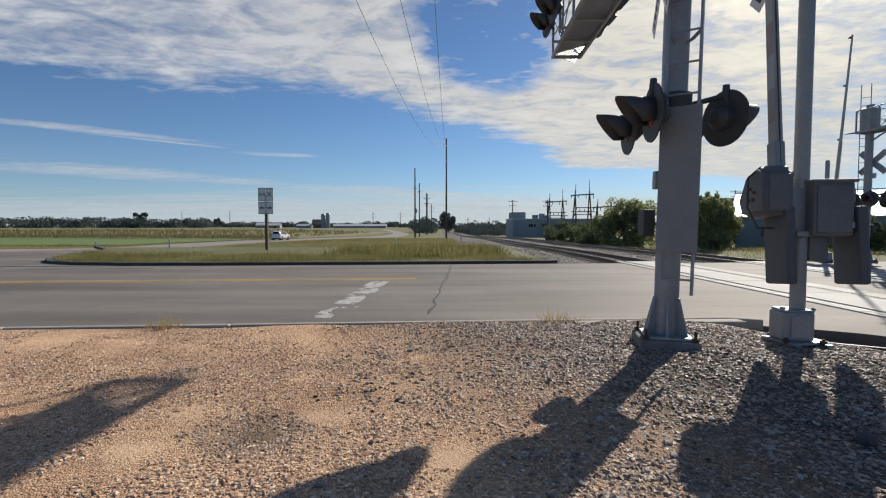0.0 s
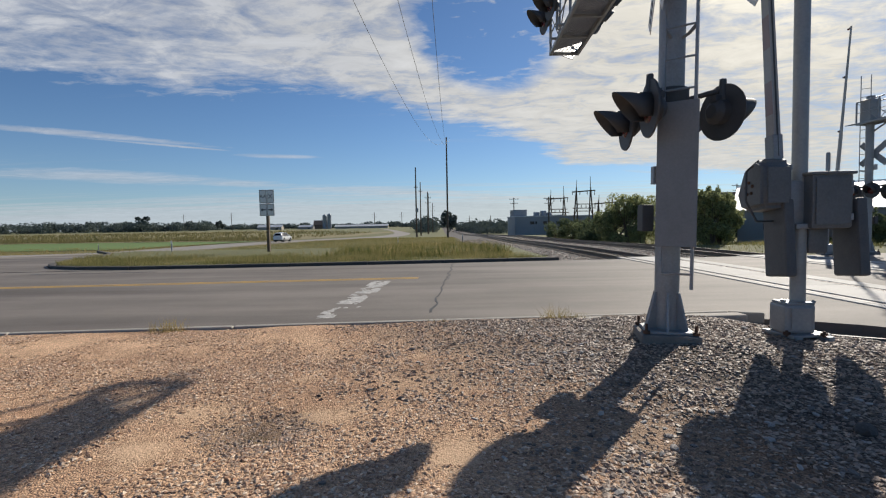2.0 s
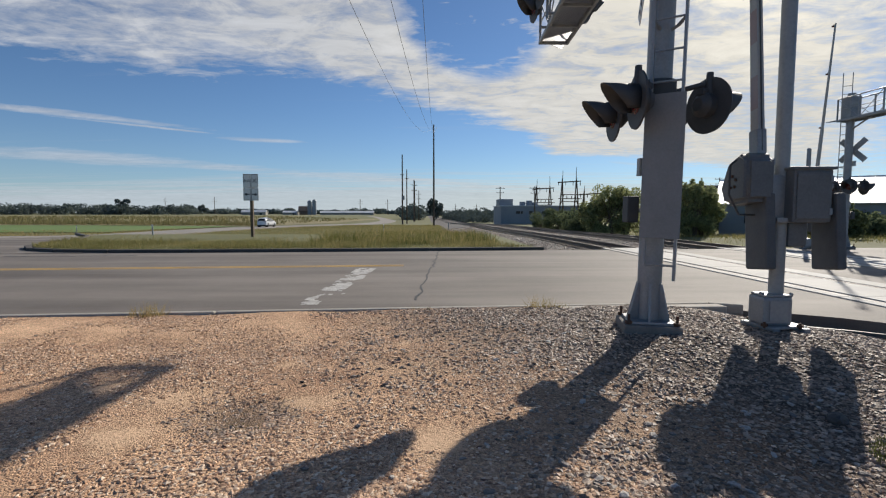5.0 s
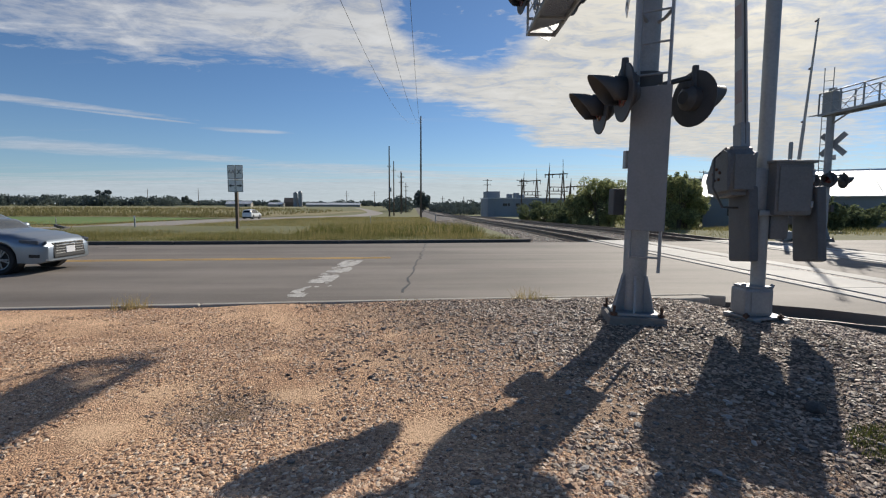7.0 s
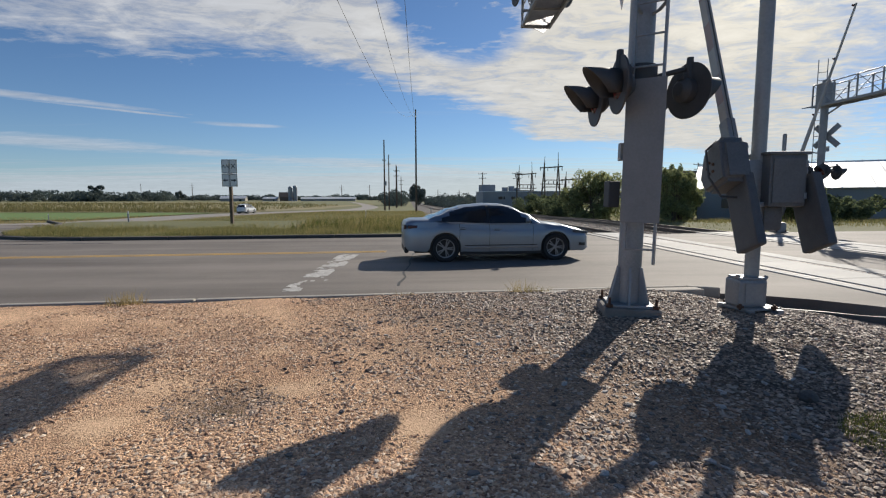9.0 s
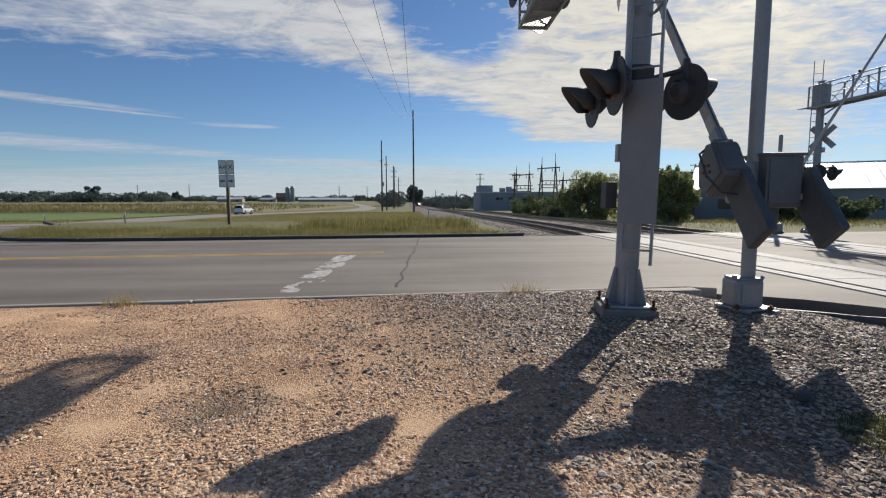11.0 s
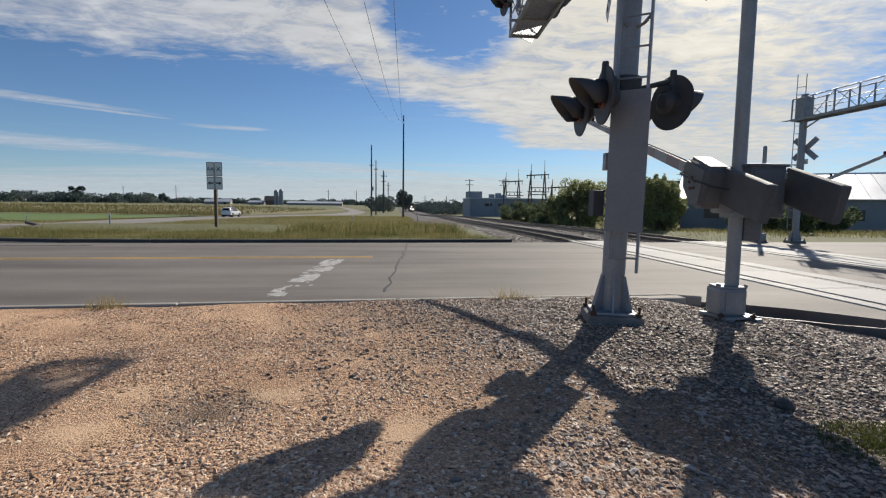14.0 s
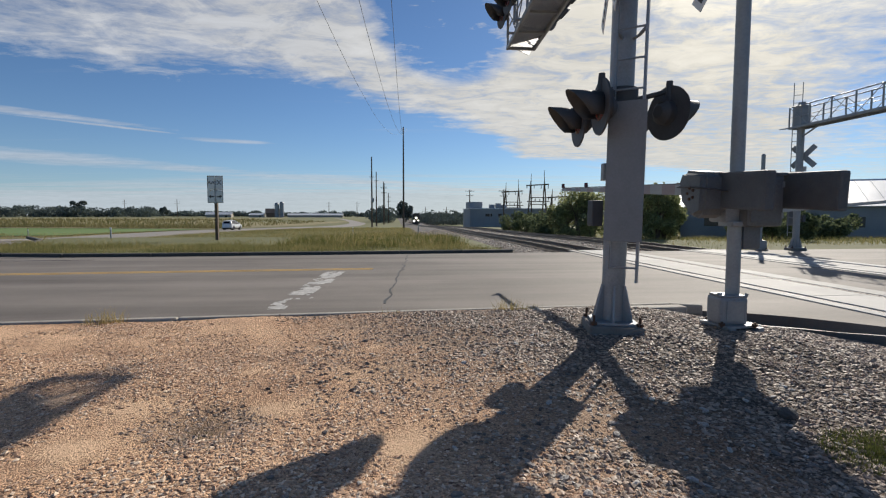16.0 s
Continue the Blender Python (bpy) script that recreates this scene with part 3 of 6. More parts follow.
def make_track(x0):
    root = thing("railway_track", Matrix(), "rusty steel railway track on wooden ties", "railway track", "tracks over the road", "structure")
    for k in (0, 1):
        bm = sweep(bmesh.new(), RAILPROF, track_ys, x0 + k * GAUGE)
        for f in bm.faces:
            if f.calc_center_median().z > track_z(f.calc_center_median().y) - 0.006:
                f.material_index = 1
        part("rail", bm, [RAIL, RAILTOP], root)
    bm = bmesh.new()
    for y in np.arange(21.5, 150, 0.55):
        y = float(y)
        box(bm, (2.6, 0.23, 0.17), pose(x0 + GAUGE / 2 + track_x(y), y, track_z(y) - 0.245))
    ties = part("tie", bm, TIE, root)
    ties["kind"] = "stuff"


for x0 in TRACKS:
    make_track(x0)


PANEL = mat("bright worn crossing concrete", (0.45, 0.435, 0.41), (0.29, 0.275, 0.255), 0.76, 0, 1.0, 50, 0.2, spread=0.3)


def crossing_panels(x0, i):
    """Concrete crossing panels between and beside the rails, with flangeway gaps."""
    root = thing("crossing_surface", Matrix(), "pale concrete panels between the rails at the crossing", "level crossing", "crossing panels", "structure")
    for dx, w in ((-0.19, 0.22), (GAUGE / 2, GAUGE - 0.24), (GAUGE + 0.33, 0.50)):
        for k in range(8):
            y0, l = 1.2 + k * 2.44, 2.42
            bm = box(bmesh.new(), (w, l, 0.2), pose(0, 0, -0.09), 0.012)
            o = part("panel", bm, PANEL, root)
            o.location = (x0 + dx, y0 + l / 2, 0.012)


for i, x0 in enumerate(TRACKS):
    crossing_panels(x0, i)

# ---- signals ----
LENS = mat("unlit dark red lens", (0.10, 0.012, 0.012), (0.06, 0.008, 0.008), 0.25, 0, 3, 20, 0.02)


def flasher(parent, at, facing, tilt=0.0):
    """A flashing light unit: background disc, housing behind it, lens and long hood; it faces along local -y."""
    m = Matrix.Translation(at) @ pose(0, 0, 0, tilt, 0, facing)
    bm = bmesh.new()
    bmesh.ops.create_cone(bm, cap_ends=True, segments=36, radius1=0.305, radius2=0.300, depth=0.018, matrix=pose(0, 0, 0, 90))
    disc = part("background_disc", bm, BLACK, parent, "round black background disc", True)
    disc.matrix_local = m
    bm = bmesh.new()
    rod(bm, (0, 0.01, 0), (0, 0.10, 0), 0.135, 0.135, 20)
    rod(bm, (0, 0.10, 0), (0, 0.16, 0), 0.135, 0.07, 20)
    box(bm, (0.10, 0.08, 0.07), pose(0, 0.10, 0.14), 0.01)
    part("lamp_housing", bm, BLACK, disc, smooth=True)
    bm = bmesh.new()
    bmesh.ops.create_uvsphere(bm, u_segments=18, v_segments=8, radius=0.15, matrix=pose(0, -0.005, 0) @ Matrix.Diagonal((1, 0.22, 1, 1)))
    part("lens", bm, LENS, disc, "dark red lens", True)
    bm = bmesh.new()
    n, rows = 20, []
    for r, y in ((0.170, -0.008), (0.176, -0.16), (0.178, -0.31)):
        row = []
        for i in range(n + 1):
            a = radians(-38 + 256 * i / n)
            k = 1.0 - 0.85 * (1 - math.sin(a) * 0.5 - 0.5) * max(0, (-y - 0.05) / 0.24)
            row.append(bm.verts.new((r * math.cos(a), -0.008 + (y + 0.008) * (0.35 + 0.65 * max(0.0, (math.sin(a) + 0.62) / 1.62)) * 1.25, r * math.sin(a))))
        rows.append(row)
    for a, b in zip(rows, rows[1:]):
        for i in range(n):
            bm.faces.new((a[i], a[i + 1], b[i + 1], b[i]))
    hood = part("hood", bm, BLACK, disc, "long black visor", True)
    s = hood.modifiers.new("thick", "SOLIDIFY")
    s.thickness = 0.006
    return disc


def crossbuck(parent, at, facing):
    m = Matrix.Translation(at) @ pose(0, 0, 0, 0, 0, facing)
    for a in (45, -45):
        bm = box(bmesh.new(), (1.22, 0.008, 0.2286), Matrix(), 0.003, 2)
        box(bm, (1.21, 0.002, 0.22), pose(0, -0.0045, 0))
        for s in (-1, 1):
            for k in range(4):
                box(bm, (0.055, 0.002, 0.11), pose(s * (0.20 + 0.10 * k), -0.0062, 0), mat_index=1)
        o = part("crossbuck_blade", bm, [WHITE, BLACK, ALU], parent, "white crossed sign board with black marks")
        o.matrix_local = m @ pose(0, 0.012 if a > 0 else 0, 0, 0, a, 0)


def bolts(parent, spots, z, r=0.022, h=0.09):
    for x, y in spots:
        bm = bmesh.new()
        rod(bm, (0, 0, -0.02), (0, 0, h), r * 0.62, seg=8)
        rod(bm, (0, 0, 0.0), (0, 0, r * 1.3), r * 1.5, seg=6)
        o = part("anchor_bolt", bm, RUST, parent)
        o.location = (x, y, z)


def cantilever(name, m, arm_turn, label, sections, ladder_side=1, near=True):
    """A steel mast with gusseted foot, ladder, flashers, crossbuck and a walkway arm over the road (local +y)."""
    root = thing(name, m, label, "railway signal", "cantilever signals")
    H = 6.35
    bm = bmesh.new()
    box(bm, (0.62, 0.62, 0.34), pose(0, 0, -0.065, 0, 0, -12), 0.025)
    part("footing", bm, mat("dusty concrete footing", (0.26, 0.235, 0.21), (0.15, 0.135, 0.12), 0.9, 0, 3, 60, 0.3), root, "dusty square concrete footing")
    bm = bmesh.new()
    box(bm, (0.50, 0.50, 0.03), pose(0, 0, 0.12, 0, 0, -12), 0.006)
    part("base_plate", bm, GALV, root)
    bolts(root, [(math.cos(radians(a - 12)) * 0.36, math.sin(radians(a - 12)) * 0.36) for a in (45, 135, 225, 315)], 0.11, 0.026, 0.11)
    bm = bmesh.new()
    rod(bm, (0, 0, 0.12), (0, 0, H), 0.130, 0.145, 28)
    mast = part("mast", bm, GALV, root, "tall grey galvanised steel tube", True)
    for a in range(0, 360, 60):
        bm = bmesh.new()
        vs = [bm.verts.new(v) for v in ((0.11, -0.012, 0.13), (0.255, -0.012, 0.13), (0.15, -0.012, 0.55), (0.11, -0.012, 0.55))]
        f = bm.faces.new(vs)
        r = bmesh.ops.extrude_face_region(bm, geom=[f])
        bmesh.ops.translate(bm, verts=[v for v in r["geom"] if isinstance(v, bmesh.types.BMVert)], vec=(0, 0.024, 0))
        bmesh.ops.recalc_face_normals(bm, faces=bm.faces)
        o = part("gusset", bm, GALV, root)
        o.matrix_local = pose(0, 0, 0, 0, 0, a + 10)
    # ladder standing off the tube, its lower part behind a flat guard
    ra, rb = Vector((0.10 * ladder_side, -0.36, 0)), Vector((-0.16 * ladder_side, -0.18, 0))
    up = Vector((0, 0, 1))
    for r, z in ((ra, 0.62), (rb, 0.76)):
        part("ladder_rail", box(bmesh.new(), (0.06, 0.028, H + 0.9 - z), pose(r.x, r.y, (H + 0.9 + z) / 2, 0, 0, 55)), GALV, root)
    z = 0.78
    while z < H + 0.5:
        part("rung", rod(bmesh.new(), ra + up * z, rb + up * z, 0.012, seg=6), GALV, root)
        z += 0.33
    for z in (1.4, 3.35, 5.2):
        bm = bmesh.new()
        tube_path(bm, [(0.05 * ladder_side, -0.10, z), (0.09 * ladder_side, -0.2, z + 0.02), ra + up * (z + 0.06)], 0.02)
        part("standoff", bm, GALV, root)
        part("standoff", rod(bmesh.new(), (-0.05 * ladder_side, -0.10, z), rb + up * (z + 0.06), 0.02), GALV, root)
    mid = (ra + rb) / 2 + Vector((-0.03 * ladder_side, -0.04, 1.85))
    bm = box(bmesh.new(), (0.41, 0.012, 1.55), Matrix.Translation(mid) @ pose(0, 0, 0, 0, 0, -35 * ladder_side), 0.004)
    part("climb_guard", bm, mat("scuffed guard panel", (0.27, 0.275, 0.28), (0.19, 0.195, 0.20), 0.55, 0.25, 2.0, 40, 0.06), root, "flat grey anti-climb panel over the ladder")
    bm = box(bmesh.new(), (0.13, 0.16, 0.30), pose(-0.235, 0.06, 1.39), 0.012)
    part("junction_box", bm, BLACK, root, "small dark junction box")
    part("box_bracket", box(bmesh.new(), (0.10, 0.05, 0.03), pose(-0.16, 0.03, 1.39)), GALV, root)
    bm = box(bmesh.new(), (0.05, 0.08, 0.20), pose(-0.17, 0.0, 1.87), 0.008)
    part("small_box", bm, ALU, root)
    # flashers on the tube
    zl = 2.48
    bm = bmesh.new()
    rod(bm, (0.0, 0.0, zl + 0.22), (-0.30, 0.46, zl + 0.30), 0.035, seg=10)
    rod(bm, (0.0, 0.0, zl + 0.22), (-0.35, -0.32, zl + 0.30), 0.035, seg=10)
    rod(bm, (0.0, 0.0, zl + 0.18), (0.46, -0.12, zl + 0.30), 0.03, seg=10)
    rod(bm, (0.0, 0.0, zl + 0.18), (0.40, 0.60, zl + 0.28), 0.03, seg=10)
    rod(bm, (0, 0, zl - 0.02), (0, 0, zl + 0.34), 0.185, seg=24)
    part("lamp_bracket", bm, BLACK, root, "black clamp and lamp arms", True)
    for p, f in (((-0.33, 0.46, zl + 0.04), -94), ((-0.37, -0.32, zl + 0.06), -94), ((0.50, -0.14, zl + 0.06), 108), ((0.42, 0.63, zl + 0.08), 108)):
        flasher(root, p, f)
        part("lamp_stem", rod(bmesh.new(), Vector(p) + Vector((0, 0, 0.12)), Vector(p) + Vector((0, 0, 0.36)), 0.05, 0.035, seg=10), BLACK, root)
    crossbuck(root, (-0.20, -0.02, 4.06), -104 if near else -62)
    bm = box(bmesh.new(), (0.4, 0.01, 0.22), Matrix.Translation((-0.17, -0.05, 3.52)) @ pose(0, 0, 0, 0, 0, -78))
    if near:
        bm.free()
    else:
        part("track_count_sign", bm, WHITE, root)
    # the arm
    arm = part("arm_sleeve", box(bmesh.new(), (0.42, 0.5, 0.9), pose(0, 0, 5.75), 0.02), GALV, root)
    arm.matrix_local = pose(0, 0, 0, 0, 0, arm_turn)
    L, w, z0, z1 = sections, 0.31, 5.28, 6.16
    for s in (-1, 1):
        part("lower_chord", box(bmesh.new(), (0.055, L, 0.09), pose(s * w, L / 2 - 0.3, z0), 0.006), GALV, arm)
        part("handrail", rod(bmesh.new(), (s * w, -0.3, z1), (s * w, L - 0.3, z1), 0.024, seg=8), GALV, arm)
        part("mid_rail", rod(bmesh.new(), (s * w, -0.3, (z0 + z1) / 2), (s * w, L - 0.3, (z0 + z1) / 2), 0.014, seg=6), GALV, arm)
        n = int(L / 1.05)
        for i in range(n + 1):
            y = -0.3 + L * i / n
            part("post", box(bmesh.new(), (0.045, 0.045, z1 - z0), pose(s * w, y, (z0 + z1) / 2)), GALV, arm)
            if i < n:
                a, b = (z0, z1) if i % 2 else (z1, z0)
                part("diagonal", rod(bmesh.new(), (s * w, y, a), (s * w, y + L / n, b), 0.013, seg=6), GALV, arm)
    # expanded-metal walkway: real bars
    bm = bmesh.new()
    for i in range(int(L / 0.075)):
        y = -0.25 + i * 0.075
        for s in (-1, 1):
            rod(bm, (-w, y, z0 + 0.052), (w, y + s * 0.62, z0 + 0.052 + 0.004 * s), 0.016, seg=3)
    part("grating", bm, GALV, arm, "open expanded-metal walkway")["kind"] = "stuff"
    for y in np.arange(-0.25, L - 0.25, 1.05):
        part("cross_tie", box(bmesh.new(), (2 * w, 0.05, 0.05), pose(0, float(y), z0 - 0.02)), GALV, arm)
    part("end_bar", box(bmesh.new(), (2 * w + 0.06, 0.05, 0.07), pose(0, L - 0.3, z0), 0.006), GALV, arm)
    for k in (-1, 1):
        bm = bmesh.new()
        rod(bm, (-w, L - 1.5 + 0.38 * k, z0 + 0.05), (-w - 0.14, L - 1.5 + 0.38 * k, z0 + 0.05), 0.03, seg=8)
        rod(bm, (-w - 0.14, L - 1.5 + 0.38 * k, z0 - 0.05), (-w - 0.14, L - 1.5 + 0.38 * k, z1), 0.03, seg=8)
        part("lamp_hanger", bm, GALV, arm)
    for dy, dz in ((-0.38, 0.45), (0.38, 0.45)):
        flasher(arm, (-w - 0.28, L - 1.5 + dy, z0 + dz), -80)
        flasher(arm, (w + 0.22, L - 1.5 + dy, z0 + dz), 100)
    # gussets under the arm at the mast
    part("knee_brace", rod(bmesh.new(), (0, 0.1, 4.9), (0, 0.95, 5.25), 0.035, seg=8), GALV, arm)
    return root


PIVOT = 1.67


def make_gate(name, m, arm_len, label):
    """A crossing gate: foot, mast, drive housing, and a swinging arm with two counterweights. The arm lies along local +y when down."""
    root = thing(name, m, label, "crossing gate", "crossing gates")
    top = 4.85 if arm_len < 7 else 4.1
    bm = bmesh.new()
    box(bm, (0.48, 0.42, 0.03), pose(0, 0, 0.055, 0, 0, 12), 0.006)
    for x in (-0.17, 0.17):
        box(bm, (0.08, 0.50, 0.05), pose(x, 0, 0.03, 0, 0, 12), 0.006)
    part("base_plate", bm, GALV, root)
    bolts(root, [(0.21, 0.16), (-0.16, 0.21), (-0.21, -0.16), (0.16, -0.21)], 0.065, 0.024, 0.05)
    bm = bmesh.new()
    box(bm, (0.34, 0.30, 0.33), pose(-0.06, 0, 0.235), 0.035)
    box(bm, (0.30, 0.27, 0.03), pose(-0.06, 0, 0.41), 0.012)
    rod(bm, (-0.19, -0.05, 0.40), (-0.19, -0.05, 0.45), 0.03, seg=10)
    rod(bm, (0.09, -0.10, 0.38), (0.12, -0.10, 0.44), 0.022, seg=10)
    part("base_casting", bm, GALV, root, "square grey junction base with a cover")
    part("cover", box(bmesh.new(), (0.21, 0.012, 0.24), pose(-0.05, -0.155, 0.24), 0.004), ALU, root)
    part("mast", rod(bmesh.new(), (0, 0, 0.42), (0, 0, top), 0.079, 0.079, 24), ALU, root, "slim grey aluminium mast", True)
    part("mast_cap", rod(bmesh.new(), (0, 0, top), (0, 0, top + 0.07), 0.085, 0.05, 16), GALV, root)
    if arm_len < 7:
        crossbuck(root, (-0.25, 0.03, 4.42), -80)
    # drive housing clamped to the mast
    bm = box(bmesh.new(), (0.44, 0.44, 0.62), pose(0.22, 0.0, 1.56), 0.045)
    box(bm, (0.48, 0.48, 0.035), pose(0.22, 0.0, 1.862), 0.012)
    hous = part("drive_housing", bm, DULL, root, "grey weathered gate drive housing", True)
    part("housing_door", box(bmesh.new(), (0.37, 0.014, 0.52), pose(0.22, -0.226, 1.555), 0.01), DULL, hous)
    for z in (1.38, 1.74):
        part("hinge", box(bmesh.new(), (0.03, 0.02, 0.07), pose(0.41, -0.232, z), 0.004), GALV, hous)
    bm = bmesh.new()
    box(bm, (0.30, 0.36, 0.50), pose(-0.02, 0.1, 1.55), 0.03)
    rod(bm, (-0.40, 0, PIVOT), (0.56, 0, PIVOT), 0.055, seg=16)
    box(bm, (0.24, 0.30, 0.06), pose(0.0, 0, 1.28), 0.01)
    part("drive_shaft", bm, GALV, root, smooth=True)
    part("gear_case", box(bmesh.new(), (0.22, 0.26, 0.30), pose(0.17, 0.05, 1.12), 0.04), DULL, root, "dark gear case under the drive housing", True)
    # swinging part
    swing = part("gate_arm", box(bmesh.new(), (0.10, 0.30, 0.15), pose(-0.33, 0.22, 0), 0.015), ALU, root, "swinging grey gate arm with counterweights")
    bm = bmesh.new()
    vs = [(-0.20, 0.22), (0.30, 0.26), (0.38, 0.12), (0.30, -0.16), (0.02, -0.34), (-0.20, -0.26)]
    lo, hi = [bm.verts.new((-0.53, y, z)) for y, z in vs], [bm.verts.new((-0.20, y, z)) for y, z in vs]
    bm.faces.new(lo), bm.faces.new(hi[::-1])
    for i in range(len(vs)):
        j = (i + 1) % len(vs)
        bm.faces.new((lo[i], hi[i], hi[j], lo[j]))
    bmesh.ops.recalc_face_normals(bm, faces=bm.faces)
    bmesh.ops.bevel(bm, geom=list(bm.edges), offset=0.055, segments=3, affect="EDGES")
    part("arm_hub", bm, DULL, swing, "rounded grey arm hub casting", True)
    for i, a in enumerate((0, 72, 144, 216, 288)):
        bm = bmesh.new()
        rod(bm, (-0.545, 0.05 + 0.07 * math.cos(radians(a)), -0.03 + 0.07 * math.sin(radians(a))), (-0.52, 0.05 + 0.07 * math.cos(radians(a)), -0.03 + 0.07 * math.sin(radians(a))), 0.018, seg=8)
        part("hub_bolt", bm, RUST, swing)
    bm = bmesh.new()
    tube_path(bm, [(-0.30, 0.33, 0.02), (-0.46, 0.36, 0.05), (-0.60, 0.24, 0.05), (-0.62, -0.10, 0.05), (-0.50, -0.33, 0.03), (-0.3, -0.33, 0.0)], 0.012, 6)
    part("cable", bm, BLACK, swing, "black looped power cable")
    bm = bmesh.new()
    box(bm, (0.11, 0.46, 0.17), pose(-0.27, 0.42, 0.02), 0.015)
    box(bm, (0.24, 0.07, 0.26), pose(-0.27, 0.26, 0.02), 0.012)
    part("arm_socket", bm, GALV, swing, "clamped arm socket")
    for a0, a1, s0, s1 in ((0.5, 3.2, 0.150, 0.125), (3.1, arm_len, 0.105, 0.062)):
        bm = bmesh.new()
        n = max(2, int(round((a1 - a0) / 0.406)))
        rows = []
        for i in range(n + 1):
            y, s = a0 + (a1 - a0) * i / n, (s0 + (s1 - s0) * i / n) / 2
            rows.append([bm.verts.new((-0.27 + sx * s * 0.5, y, 0.02 + sz * s)) for sx, sz in ((-1, -1), (1, -1), (1, 1), (-1, 1))])
        for i, (a, b) in enumerate(zip(rows, rows[1:])):
            for k in range(4):
                f = bm.faces.new((a[k], a[(k + 1) % 4], b[(k + 1) % 4], b[k]))
                f.material_index = i % 2 if k == 3 else 0
        bm.faces.new(rows[0][::-1]), bm.faces.new(rows[-1])
        bmesh.ops.recalc_face_normals(bm, faces=bm.faces)
        part("arm_boom", bm, [BOOM, RED], swing, "white boom with red reflective stripes")
    for y in (3.3, arm_len - 1.9, arm_len - 0.08):
        bm = bmesh.new()
        box(bm, (0.05, 0.09, 0.04), pose(-0.27, y, 0.08), 0.006)
        rod(bm, (-0.27, y, 0.09), (-0.27, y, 0.17), 0.042, 0.036, 12)
        part("arm_lamp", bm, LENS, swing, "small dark red arm lamp", True)
    tube = bmesh.new()
    tube_path(tube, [(-0.27, 0.4, 0.10), (-0.27, 3.2, 0.085), (-0.27, arm_len - 0.1, 0.06)], 0.009, 5)
    part("arm_cable", tube, BLACK, swing)
    for x in (-0.23, 0.49):
        bm = bmesh.new()
        box(bm, (0.035, 0.55, 0.12), pose(x, -0.12, -0.03), 0.01)
        part("side_arm", bm, GALV, swing)
        bm = bmesh.new()
        box(bm, (0.11, 0.86, 0.42), pose(x + (-0.02 if x < 0 else 0.03), -0.53, 0.01), 0.03)
        part("counterweight", bm, mat("dark cast iron weight", (0.14, 0.145, 0.15), (0.08, 0.083, 0.088), 0.7, 0.1, 4, 60, 0.2), swing, "dark cast-iron counterweight slab")
    return root, swing


near_signal = cantilever("cantilever_signal", pose(2.535, 5.62, 0.14, 0, 1.0, 0), -2.2, "grey steel cantilever crossing signal on a concrete footing", 6.4)
far_signal = cantilever("cantilever_signal", pose(17.2, 20.2, 0.0, 0, 0, 180), 0, "grey steel cantilever crossing signal beyond the tracks", 7.4, 1, False)
near_gate, near_arm = make_gate("crossing_gate", pose(4.065, 5.66, 0.13, 0, 0, -3.0), 6.75, "grey crossing gate with swinging boom beside the road")
far_gate, far_arm = make_gate("crossing_gate", pose(15.7, 20.4, 0.0, 0, 0, 180), 7.3, "grey crossing gate across the tracks")

# ---- vehicles ----
PAINT = mat("silver metallic car paint", (0.26, 0.295, 0.34), (0.235, 0.27, 0.315), 0.34, 0.75, 1.0, 300, 0.01, 0.5, coat=0.25)
WPAINT = mat("white car paint", (0.75, 0.75, 0.74), (0.70, 0.70, 0.69), 0.30, 0.0, 1.0, 100, 0.0, coat=0.6)
TINT = mat("dark tinted car glass", (0.012, 0.014, 0.018), (0.010, 0.012, 0.016), 0.13, 0.0, 1, 20, 0.0, spec=0.8)
SHIELD = mat("windscreen glass", (0.022, 0.027, 0.032), (0.016, 0.02, 0.024), 0.13, 0.0, 1, 20, 0.0, spec=0.9, coat=0.5)
TYRE = mat("black tyre rubber", (0.025, 0.025, 0.026), (0.016, 0.016, 0.017), 0.85, 0, 4, 80, 0.2)
ALLOY = mat("bright alloy wheel", (0.30, 0.31, 0.33), (0.20, 0.205, 0.22), 0.32, 0.85, 2, 30, 0.0)
CHROME = mat("chrome trim", (0.75, 0.76, 0.78), (0.65, 0.66, 0.68), 0.18, 1.0, 2, 30, 0.0)
TRIM = mat("black plastic trim", (0.02, 0.02, 0.021), (0.014, 0.014, 0.015), 0.5, 0, 3, 60, 0.05)
TAIL = mat("dark red tail light", (0.07, 0.008, 0.01), (0.045, 0.006, 0.007), 0.2, 0, 3, 20, 0.0)
HEADL = mat("clear headlight", (0.16, 0.175, 0.195), (0.05, 0.056, 0.065), 0.45, 0.0, 14, 40, 0.0, spec=0.15)
PLATE = mat("pale number plate", (0.7, 0.71, 0.72), (0.6, 0.6, 0.62), 0.5, 0, 3, 40, 0.0)


def lerp_table(tab, x):
    for (x0, v0), (x1, v1) in zip(tab, tab[1:]):
        if x <= x1:
            t = smooth(0, 1, (x - x0) / (x1 - x0)) if x1 > x0 else 0
            return v0 + (v1 - v0) * max(0, t)
    return tab[-1][1]


